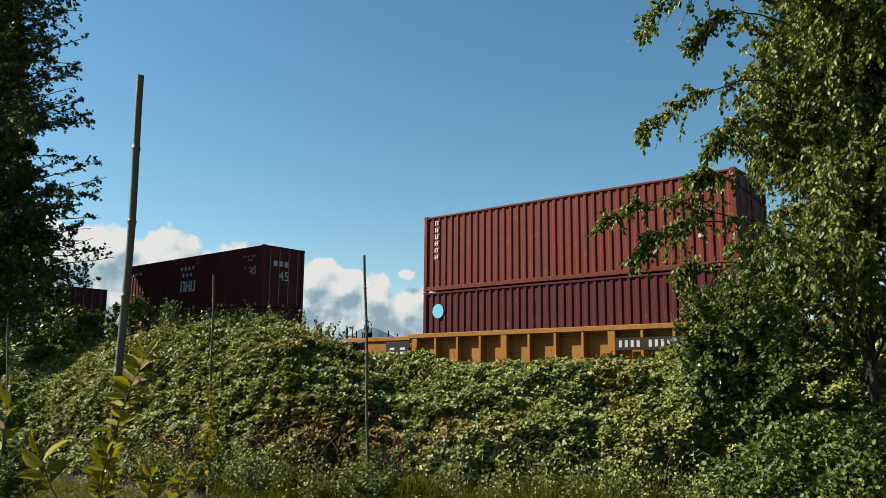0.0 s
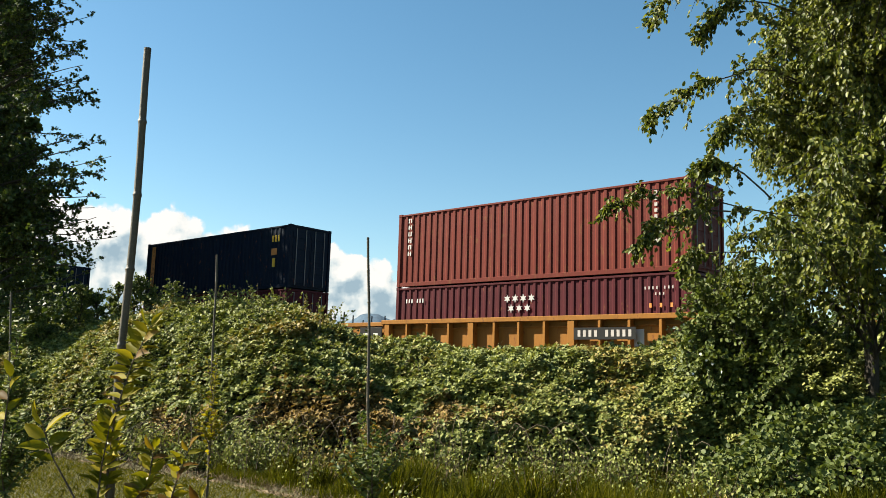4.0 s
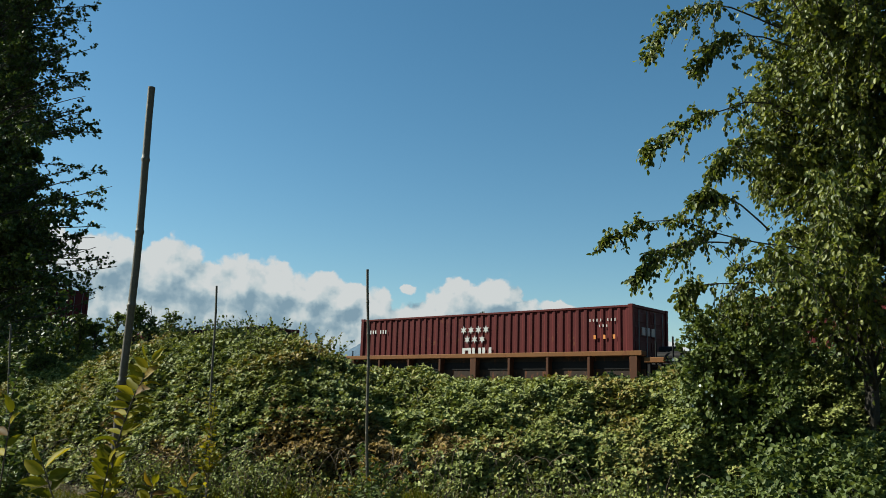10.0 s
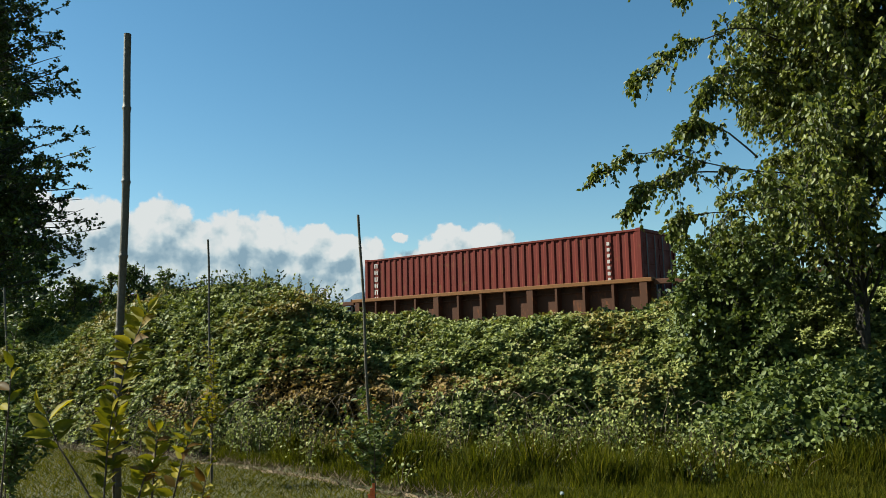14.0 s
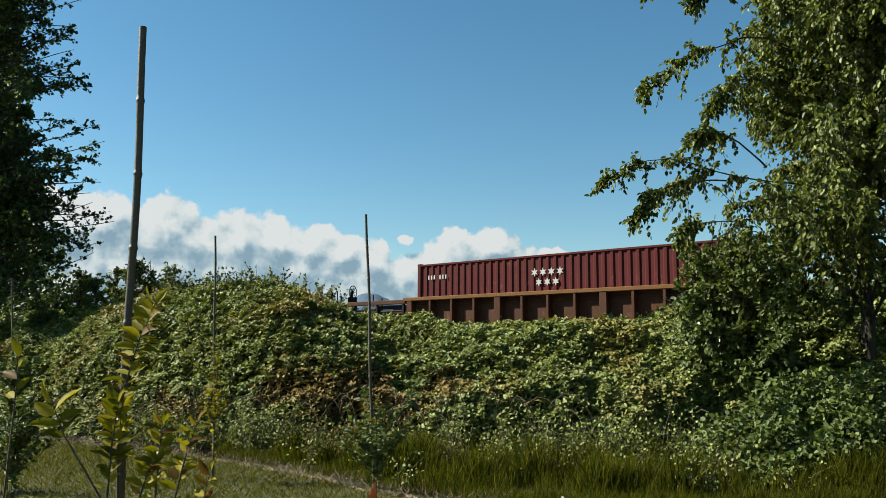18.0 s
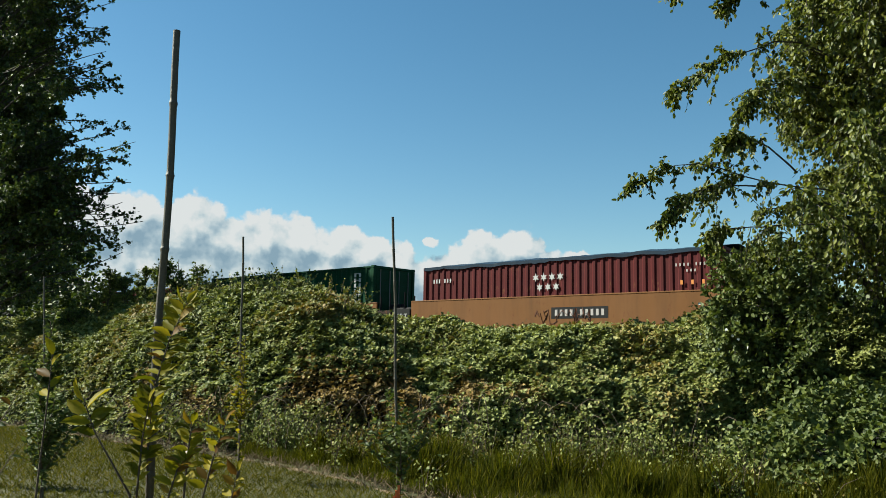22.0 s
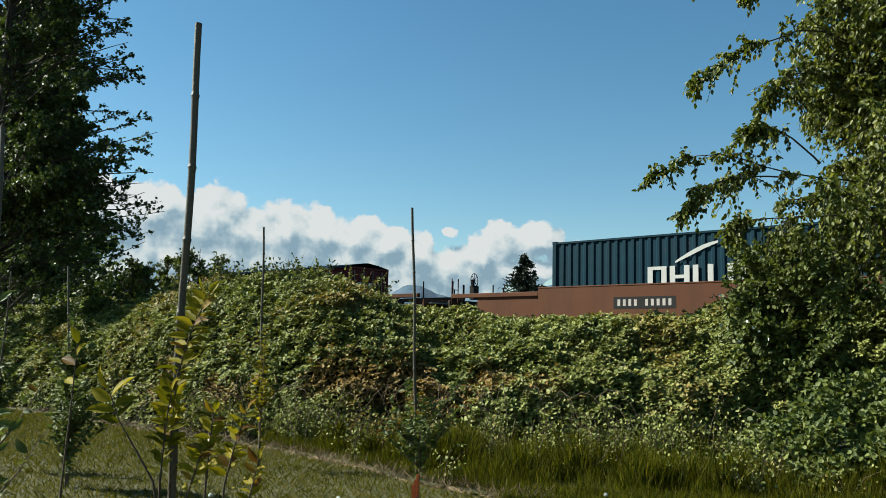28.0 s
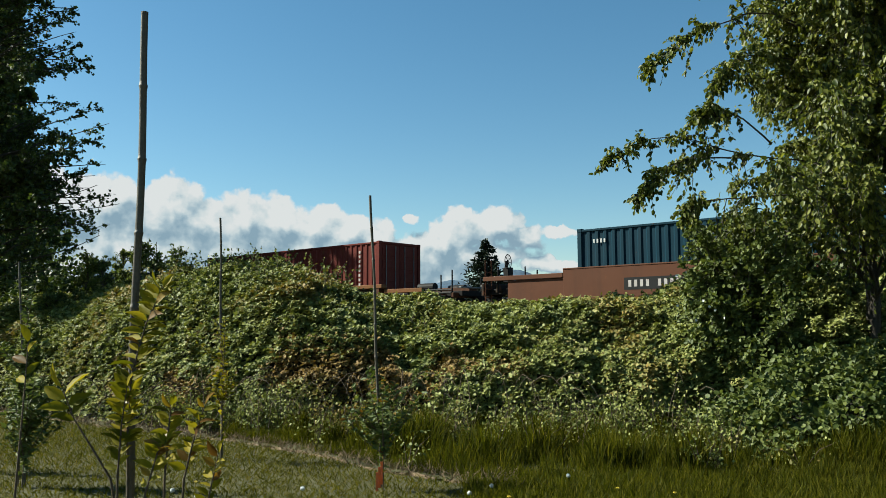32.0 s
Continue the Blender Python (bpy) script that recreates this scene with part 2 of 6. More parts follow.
def tube_arrays(lines, sides=6):
    """Tapered tubes along polylines [(points, r0, r1)] as arrays of points and quads."""
    V, F, base = [], [], 0
    ang = np.arange(sides) * 2 * np.pi / sides
    for pts, r0, r1 in lines:
        pts = np.asarray(pts, float)
        n = len(pts)
        tan = np.gradient(pts, axis=0)
        tan /= np.linalg.norm(tan, axis=1)[:, None] + 1e-9
        ref = np.where(np.abs(tan[:, 2:3]) > 0.9, [[1.0, 0, 0]], [[0, 0, 1.0]])
        a = np.cross(tan, ref)
        a /= np.linalg.norm(a, axis=1)[:, None] + 1e-9
        b = np.cross(tan, a)
        r = np.linspace(r0, r1, n)[:, None, None]
        ring = pts[:, None, :] + r * (np.cos(ang)[None, :, None] * a[:, None, :] + np.sin(ang)[None, :, None] * b[:, None, :])
        V.append(ring.reshape(-1, 3))
        i = np.arange(n - 1)[:, None] * sides
        j = np.arange(sides)[None, :]
        k = (j + 1) % sides
        q = np.stack([i + j, i + k, i + sides + k, i + sides + j], -1).reshape(-1, 4) + base
        F.append(q)
        base += n * sides
    return np.concatenate(V), np.concatenate(F)


LEAF = np.array([(0, 0, 0), (0.27, 0.28, 0.07), (0.23, 0.68, 0.05), (0, 1, -0.08), (-0.23, 0.68, 0.05), (-0.27, 0.28, 0.07)])
LEAF_F = np.array([(0, 1, 2, 3), (0, 3, 4, 5)])


KITE = np.array([(0, 0, 0), (0.36, 0.45, 0.06), (0, 1, -0.04), (-0.36, 0.45, 0.06)])
KITE_F = np.array([(0, 1, 2, 3)])
OVAL = np.array([(0, 0, 0), (0.19, 0.25, 0.08), (0.22, 0.52, 0.09), (0.1, 0.82, 0.03), (0, 1, -0.12), (-0.1, 0.82, 0.03), (-0.22, 0.52, 0.09), (-0.19, 0.25, 0.08), (0, 0.5, 0.0)])
OVAL_F = np.array([(0, 1, 2, 8), (8, 2, 3, 4), (0, 8, 6, 7), (8, 4, 5, 6)])


def unit(a):
    return a / (np.linalg.norm(a, axis=1)[:, None] + 1e-9)


def leaves_mesh(name, P, D, N, size, width=1.0, template=LEAF, tfaces=LEAF_F):
    """Many folded leaves in one mesh: points, ways of the tips, normals and lengths."""
    D = unit(D)
    X = unit(np.cross(D, N))
    N = np.cross(X, D)
    s = np.asarray(size, float).reshape(-1, 1, 1)
    t = template * np.array([width, 1, 1])
    V = P[:, None, :] + s * (t[None, :, 0:1] * X[:, None, :] + t[None, :, 1:2] * D[:, None, :] + t[None, :, 2:3] * N[:, None, :])
    F = (np.arange(len(P))[:, None, None] * len(t) + tfaces[None]).reshape(-1, tfaces.shape[1])
    return mesh_from(name, V.reshape(-1, 3), F)


rng = np.random.default_rng(7)


def rand_dirs(n):
    return unit(rng.normal(size=(n, 3)))


def fbm(x, y, scale, seed=0.0):
    return np.array([noise.noise((a * scale + seed, b * scale, seed * 1.7)) for a, b in zip(np.ravel(x), np.ravel(y))]).reshape(np.shape(x))


def fbm3(x, y, z, scale, seed=0.0):
    return np.array([noise.noise((a * scale + seed, b * scale, c * scale)) for a, b, c in zip(x, y, z)])

# ---- ground, embankment, track, distance ----
TH = radians(48.94)                                   # the track's turn
NRM = np.array([math.cos(TH), math.sin(TH)])          # across the track, away from the garden
ALG = np.array([-math.sin(TH), math.cos(TH)])         # the way the train goes
CENTRE = 24.63                                        # the track's centre line, from the camera's foot
RAIL_Z = 1.9


def ground_height(x, y):
    """A flat lawn, and the railway's bank across it."""
    d = x * NRM[0] + y * NRM[1]
    t = np.clip((d - (CENTRE - 6.4)) / 3.0, 0, 1) - np.clip((d - (CENTRE + 3.4)) / 3.0, 0, 1)
    return (RAIL_Z - 0.45) * t * t * (3 - 2 * t)


def build_ground():
    a = np.concatenate([[-4500, -2000, -800, -300, -120, -70], np.arange(-50, 51, 1.0), [70, 120, 300, 800, 2000, 4500]])
    b = np.concatenate([[-4500, -1500, -400, -100, -40, -20], np.arange(-8, 80, 1.0), [100, 150, 300, 800, 2000, 4500]])
    X, Y = np.meshgrid(a, b)
    Z = ground_height(X, Y) + np.where((np.abs(X) < 60) & (Y < 85), 0.005 * np.sin(X * 1.3 + Y * 0.7) * np.sin(Y * 0.9), 0)
    n, m = X.shape
    i = np.arange(n - 1)[:, None] * m + np.arange(m - 1)[None]
    F = np.stack([i, i + 1, i + m + 1, i + m], -1).reshape(-1, 4)
    ob = part("ground", smooth(mesh_from("ground", np.stack([X, Y, Z], -1).reshape(-1, 3), F)), M_GROUND)
    tagged(ob, "meadow ground with a low railway bank", "ground", kind="structure")


def on_track(s, d=0.0, z=0.0):
    p = NRM * (CENTRE + d) + ALG * s
    return (p[0], p[1], z)


def build_track():
    track = tagged(new("railway_track"), "single railway track on grey crushed stone ballast", "track", kind="structure")
    prof = [(-3.3, RAIL_Z - 0.75), (-1.7, RAIL_Z - 0.2), (1.7, RAIL_Z - 0.2), (3.3, RAIL_Z - 0.75)]
    ss = np.linspace(-150, 400, 80)
    V = np.array([on_track(s, d, z) for s in ss for d, z in prof])
    i = np.arange(len(ss) - 1)[:, None] * 4 + np.arange(3)[None]
    part("ballast_bed", mesh_from("ballast_bed", V, np.stack([i, i + 1, i + 5, i + 4], -1).reshape(-1, 4)), M_BALLAST, track)
    for d in (-0.72, 0.72):
        V = np.array([on_track(s, d + a, RAIL_Z + b) for s in ss for a, b in ((-0.07, -0.17), (-0.035, 0), (0.035, 0), (0.07, -0.17))])
        i = np.arange(len(ss) - 1)[:, None] * 4 + np.arange(4)[None]
        j = np.arange(len(ss) - 1)[:, None] * 4 + (np.arange(4)[None] + 1) % 4
        part("rail", mesh_from("rail", V, np.stack([i, j, j + 4, i + 4], -1).reshape(-1, 4)), M_RAIL, track)
    tie = boxes((-0.11, 0.11, -1.3, 1.3, -0.12, 0.02))
    me = bpy.data.meshes.new("tie")
    tie.to_mesh(me)
    tie.free()
    me.materials.append(M_TIE)
    for k in range(150):
        ob = new("tie", me)
        ob.parent = track
        ob.matrix_basis = pose(*on_track(-10 + k * 0.55, 0, RAIL_Z - 0.19), 0, 0, 138.94)


def build_mountains():
    """Ridges on the horizon, the blue of distant haze painted into their colour."""
    az = np.radians(np.linspace(-60, 60, 481))
    deg = np.degrees(az)
    peak = np.zeros_like(deg)
    for c, w, h in ((-4.6, 3.8, 2.9), (-9.5, 5, 2.5), (-16, 6, 2.6), (0.5, 3.2, 2.5), (4.9, 3.4, 3.1), (8.6, 3.6, 2.9), (14, 5, 2.6), (24, 9, 3.0), (-30, 9, 2.8), (40, 12, 3.0), (-48, 12, 3.0)):
        peak = np.maximum(peak, h * np.exp(-((deg - c) / w) ** 2))
    peak += 0.9 + 0.16 * np.array([noise.fractal((d * 0.7, 3.1, 0), 0.8, 2.1, 5) for d in deg])
    rows = []
    for f, r in ((0.0, 3600), (0.45, 3800), (0.8, 3980), (1.0, 4100), (0.0, 4400)):
        rough = np.array([noise.fractal((d * 0.9, f * 7.0, 1.0), 0.8, 2.1, 4) for d in deg]) * (0.25 if 0 < f < 1 else 0)
        h = np.tan(np.radians(np.maximum(peak * f + rough, 0))) * r
        rows.append(np.stack([np.sin(az) * r, np.cos(az) * r, h - (5 if f == 0 else 0)], -1))
    V = np.stack(rows)
    m = len(az)
    i = np.arange(len(rows) - 1)[:, None] * m + np.arange(m - 1)[None]
    ob = part("mountain_ridge", mesh_from("mountain_ridge", V.reshape(-1, 3), np.stack([i, i + 1, i + m + 1, i + m], -1).reshape(-1, 4)), M_HAZE_RIDGE)
    tagged(ob, "distant forested mountain ridge, blue haze painted into its colour", "mountain", kind="structure")


def cloud_material():
    """White cumulus on the sky behind everything; the sheet's uv are degrees sideways and up."""
    m, n, l, b = material("cumulus")
    puffs = ((-29, 7.85, 3.8, 2.8), (-25.5, 8.05, 3.4, 2.5), (-22.3, 8.05, 3.0, 2.3), (-18.4, 8.25, 2.8, 2.1), (-15.6, 7.15, 2.6, 1.9), (-13.4, 7.55, 2.4, 1.8), (-11.0, 7.25, 2.4, 1.8),
             (-8.8, 7.05, 2.2, 1.7), (-6.6, 6.45, 2.1, 1.6), (-4.6, 6.15, 2.0, 1.5), (-2.3, 5.55, 1.8, 1.3), (0.0, 6.05, 1.9, 1.4), (1.5, 6.85, 2.0, 1.6), (3.8, 7.25, 1.9, 1.6), (5.4, 6.15, 1.6, 1.0),
             (8.0, 6.55, 1.4, 0.5), (-2.2, 7.65, 0.6, 0.45), (2.5, 4.9, 4.0, 1.1), (7.0, 4.3, 3.0, 0.6), (11.0, 4, 2.6, 0.5), (14.5, 3.9, 2.4, 0.5))
    g = bpy.data.node_groups.new("cumulus_density", "ShaderNodeTree")
    g.interface.new_socket("Vector", in_out="INPUT", socket_type="NodeSocketVector")
    g.interface.new_socket("Density", in_out="OUTPUT", socket_type="NodeSocketFloat")
    gi, go = g.nodes.new("NodeGroupInput"), g.nodes.new("NodeGroupOutput")

    def math_node(op, *vals):
        k = g.nodes.new("ShaderNodeMath")
        k.operation = op
        for s, v in zip(k.inputs, vals):
            if isinstance(v, (int, float)):
                s.default_value = v
            else:
                g.links.new(v, s)
        return k.outputs[0]
    where = gi.outputs[0]
    for scale, amp in ((0.5, 0.9), (1.6, 0.5), (4.5, 0.2)):
        wn_ = g.nodes.new("ShaderNodeTexNoise")
        wn_.inputs["Scale"].default_value, wn_.inputs["Detail"].default_value = scale, 3
        g.links.new(gi.outputs[0], wn_.inputs["Vector"])
        ctr = g.nodes.new("ShaderNodeVectorMath")
        ctr.operation = "SUBTRACT"
        ctr.inputs[1].default_value = (0.5, 0.5, 0.5)
        g.links.new(wn_.outputs["Color"], ctr.inputs[0])
        mul = g.nodes.new("ShaderNodeVectorMath")
        mul.operation = "MULTIPLY"
        mul.inputs[1].default_value = (amp, amp, 0)
        g.links.new(ctr.outputs[0], mul.inputs[0])
        add = g.nodes.new("ShaderNodeVectorMath")
        g.links.new(where, add.inputs[0])
        g.links.new(mul.outputs[0], add.inputs[1])
        where = add.outputs[0]
    field = None
    for az, el, wide, tall in puffs:
        d = g.nodes.new("ShaderNodeVectorMath")
        d.operation = "SUBTRACT"
        d.inputs[1].default_value = (az, el, 0)
        g.links.new(where, d.inputs[0])
        q = g.nodes.new("ShaderNodeVectorMath")
        q.operation = "MULTIPLY"
        q.inputs[1].default_value = (1 / wide, 1 / tall, 0)
        g.links.new(d.outputs[0], q.inputs[0])
        far = g.nodes.new("ShaderNodeVectorMath")
        far.operation = "LENGTH"
        g.links.new(q.outputs[0], far.inputs[0])
        v = math_node("SUBTRACT", 1.0, far.outputs["Value"])
        field = v if field is None else math_node("SMOOTH_MAX", field, v, 0.25)
    sep = g.nodes.new("ShaderNodeSeparateXYZ")
    g.links.new(gi.outputs[0], sep.inputs[0])
    line = math_node("MINIMUM", math_node("SUBTRACT", 6.3, math_node("MULTIPLY", sep.outputs[0], 0.15)), 9.2)
    low = math_node("MINIMUM", math_node("MULTIPLY", math_node("SUBTRACT", line, sep.outputs[1]), 0.5), 0.85)
    left = math_node("MULTIPLY", math_node("SUBTRACT", 4.0, sep.outputs[0]), 0.12)
    field = math_node("SMOOTH_MAX", field, math_node("MINIMUM", math_node("MULTIPLY", low, 0.75), left), 0.2)
    for scale, amp in ((0.45, 0.5), (1.0, 0.32), (2.4, 0.11)):       # rounded lobes, large to small
        vo = g.nodes.new("ShaderNodeTexVoronoi")
        vo.feature, vo.voronoi_dimensions = "SMOOTH_F1", "2D"
        vo.inputs["Scale"].default_value, vo.inputs["Smoothness"].default_value = scale, 0.3
        g.links.new(where, vo.inputs["Vector"])
        field = math_node("ADD", field, math_node("MULTIPLY", math_node("SUBTRACT", 0.42, vo.outputs["Distance"]), amp))
    nz = g.nodes.new("ShaderNodeTexNoise")
    nz.inputs["Scale"].default_value, nz.inputs["Detail"].default_value, nz.inputs["Roughness"].default_value = 2.4, 4, 0.55
    g.links.new(gi.outputs[0], nz.inputs["Vector"])
    field = math_node("ADD", field, math_node("MULTIPLY", math_node("SUBTRACT", nz.outputs["Fac"], 0.5), 0.2))
    g.links.new(field, go.inputs[0])
    uv = n.new("ShaderNodeUVMap")
    here = n.new("ShaderNodeGroup")
    here.node_tree = g
    l.new(uv.outputs[0], here.inputs[0])
    off = n.new("ShaderNodeVectorMath")
    off.inputs[1].default_value = (-0.45, 1.0, 0)
    l.new(uv.outputs[0], off.inputs[0])
    up = n.new("ShaderNodeGroup")
    up.node_tree = g
    l.new(off.outputs[0], up.inputs[0])
    lit = n.new("ShaderNodeMath")
    lit.operation = "SUBTRACT"
    l.new(here.outputs[0], lit.inputs[0])
    l.new(up.outputs[0], lit.inputs[1])
    shade = ramp(n, [(0.0, (0.34, 0.46, 0.57)), (0.38, (0.54, 0.64, 0.72)), (0.62, (0.78, 0.82, 0.85)), (0.95, (1.0, 0.95, 0.945))])
    rng_node = n.new("ShaderNodeMapRange")
    rng_node.inputs["From Min"].default_value, rng_node.inputs["From Max"].default_value = -0.35, 0.45
    high = n.new("ShaderNodeSeparateXYZ")
    l.new(uv.outputs[0], high.inputs[0])
    tall = n.new("ShaderNodeMath")
    tall.operation = "MULTIPLY_ADD"
    tall.inputs[1].default_value, tall.inputs[2].default_value = 0.04, -0.24
    l.new(high.outputs[1], tall.inputs[0])
    both = n.new("ShaderNodeMath")
    billow = n.new("ShaderNodeTexNoise")
    billow.inputs["Scale"].default_value, billow.inputs["Detail"].default_value = 0.42, 3
    l.new(uv.outputs[0], billow.inputs["Vector"])
    grey = n.new("ShaderNodeMath")
    grey.operation = "MULTIPLY_ADD"
    grey.inputs[1].default_value, grey.inputs[2].default_value = 1.2, -0.62
    l.new(billow.outputs["Fac"], grey.inputs[0])
    mixed = n.new("ShaderNodeMath")
    l.new(lit.outputs[0], mixed.inputs[0])
    l.new(grey.outputs[0], mixed.inputs[1])
    l.new(mixed.outputs[0], both.inputs[0])
    l.new(tall.outputs[0], both.inputs[1])
    l.new(both.outputs[0], rng_node.inputs["Value"])
    l.new(rng_node.outputs["Result"], shade.inputs["Fac"])
    em = n.new("ShaderNodeEmission")
    em.inputs["Strength"].default_value = CLOUD_GLOW
    l.new(shade.outputs["Color"], em.inputs["Color"])
    tr = n.new("ShaderNodeBsdfTransparent")
    al = n.new("ShaderNodeMapRange")
    al.interpolation_type = "SMOOTHSTEP"
    al.inputs["From Min"].default_value, al.inputs["From Max"].default_value, al.inputs["To Max"].default_value = 0.0, 0.24, 0.97
    l.new(here.outputs[0], al.inputs["Value"])
    mx = n.new("ShaderNodeMixShader")
    l.new(al.outputs["Result"], mx.inputs["Fac"])
    l.new(tr.outputs[0], mx.inputs[1])
    l.new(em.outputs[0], mx.inputs[2])
    l.new(mx.outputs[0], n["Material Output"].inputs["Surface"])
    return m


def build_clouds():
    az, el = np.linspace(-38, 38, 77), np.linspace(1.0, 14.0, 14)
    A, E = np.meshgrid(az, el)
    r = 4600.0
    V = np.stack([np.sin(np.radians(A)) * r, np.cos(np.radians(A)) * r, np.tan(np.radians(E)) * r], -1).reshape(-1, 3)
    i = np.arange(len(el) - 1)[:, None] * len(az) + np.arange(len(az) - 1)[None]
    me = mesh_from("cloud_backdrop", V, np.stack([i, i + 1, i + len(az) + 1, i + len(az)], -1).reshape(-1, 4))
    uv = me.uv_layers.new(name="UVMap")
    idx = np.zeros(len(me.loops), dtype=np.int32)
    me.loops.foreach_get("vertex_index", idx)
    uv.data.foreach_set("uv", np.stack([A.ravel()[idx], E.ravel()[idx]], -1).astype(np.float32).ravel())
    ob = part("backdrop", me, cloud_material())
    tagged(ob, "band of white cumulus clouds low in the sky", "clouds", kind="structure")


build_ground()
build_track()
build_mountains()
build_clouds()

# ---- the train ----
FLOOR_Z = 2.26                                        # the containers' underside above the lawn
SPEED = 20.67
C_LEN, C_W = 12.19, 2.44
MAROON, RED, DKRED = (0.0784, 0.0112, 0.0112), (0.119, 0.0182, 0.0119), (0.063, 0.0084, 0.0126)
GREEN, TEAL, DKGREEN = (0.007, 0.0735, 0.049), (0.045, 0.155, 0.12), (0.0028, 0.042, 0.0154)
NAVY, BLUE, GREY, STEELBLUE = (0.002, 0.0085, 0.022), (0.002, 0.025, 0.042), (0.105, 0.133, 0.14), (0.0245, 0.049, 0.063)
PAINTS = {"maroon": paint("maroon_container_paint", MAROON, dirt=0.2), "red": paint("faded_red_container_paint", RED, rust_amount=0.45),
          "dkred": paint("dark_wine_container_paint", DKRED), "green": paint("green_container_paint", GREEN), "teal": paint("sea_green_container_paint", TEAL),
          "dkgreen": paint("bright_green_container_paint", DKGREEN, rust_amount=0.36), "navy": paint("navy_container_paint", NAVY),
          "blue": paint("blue_container_paint", BLUE, rust_amount=0.38), "grey": paint("light_grey_container_paint", GREY, rust_amount=0.4),
          "steel": paint("grey_blue_container_paint", STEELBLUE, rust_amount=0.43)}
WELLS = {"yellow": paint("yellow_well_car_paint", (0.259, 0.108, 0.0154), rust_amount=0.44, dirt=0.35), "orange": paint("orange_brown_well_car_paint", (0.165, 0.07, 0.022), rust_amount=0.46),
         "brown": paint("rusty_brown_well_car_paint", (0.07, 0.0294, 0.0154), rust_amount=0.47), "tan": paint("tan_well_car_paint", (0.231, 0.105, 0.028), rust_amount=0.4),
         "ochre": paint("ochre_well_car_paint", (0.168, 0.0735, 0.0224), rust_amount=0.44, dirt=0.3), "dark": paint("dark_grimy_well_car_paint", (0.035, 0.0231, 0.0161), rust_amount=0.47), "redbrown": paint("red_brown_well_car_paint", (0.098, 0.0385, 0.0196), rust_amount=0.42)}
M_YELLOWMARK = paint("yellow_marking", (0.7, 0.42, 0.03), rust_amount=0.3)
M_ORANGEMARK = paint("orange_marking", (0.6, 0.22, 0.05), rust_amount=0.3)
M_REDMARK = paint("red_marking", (0.38, 0.025, 0.025), rust_amount=0.3)
M_BLUEMARK = paint("blue_marking", (0.02, 0.06, 0.28), rust_amount=0.3)
M_CYANMARK = paint("light_blue_marking", (0.12, 0.42, 0.55), rust_amount=0.3)
M_BLACKMARK = paint("black_marking", (0.02, 0.02, 0.02), rust_amount=0.3)
M_RUSTMARK = paint("faded_red_sign_paint", (0.2, 0.04, 0.025), rust_amount=0.4)
M_GRAFFITI = paint("dark_spray_paint", (0.12, 0.05, 0.03), rust_amount=0.3)
M_TARP = paint("dark_blue_tarpaulin", (0.02, 0.035, 0.055), (0.05, 0.06, 0.07), 0.4, 0.35)
MESHES = {}


def shared(key, make, mat):
    if key not in MESHES:
        bm = make()
        me = bpy.data.meshes.new(key[0] if isinstance(key, tuple) else key)
        bm.to_mesh(me)
        bm.free()
        me.materials.append(mat)
        MESHES[key] = me
    return MESHES[key]


def sub(name, key, make, mat, parent, m=None, label=""):
    """A part on shared mesh data, painted object by object."""
    ob = new(name, shared(key, make, mat))
    ob.parent = parent
    if m is not None:
        ob.matrix_basis = m
    ob.material_slots[0].link = "OBJECT"
    ob.material_slots[0].material = mat
    return tagged(ob, label)


def corrugated(length, h, depth=0.036, period=0.308):
    """An upright wall of trapezoid waves in the plane y = 0, waves towards -y."""
    bm = bmesh.new()
    n = int(round(length / period))
    p = length / n
    xs = [(-length / 2, 0.0)]
    for i in range(n):
        x = -length / 2 + i * p
        xs += [(x + p * 0.28, 0.0), (x + p * 0.44, -depth), (x + p * 0.82, -depth), (x + p * 0.98, 0.0)]
    xs.append((length / 2, 0.0))
    lo = [bm.verts.new((x, y, 0)) for x, y in xs]
    hi = [bm.verts.new((x, y, h)) for x, y in xs]
    for i in range(len(xs) - 1):
        bm.faces.new((lo[i + 1], lo[i], hi[i], hi[i + 1]))
    return bm


def door_leaf(w, h):
    bm = boxes((-w / 2, w / 2, -0.03, 0.0, 0, h))
    for k in range(5):
        z = h * (0.04 + 0.195 * k)
        box(bm, -w / 2 + 0.07, w / 2 - 0.07, 0.0, 0.022, z, z + h * 0.13, 0.008)
    return bm


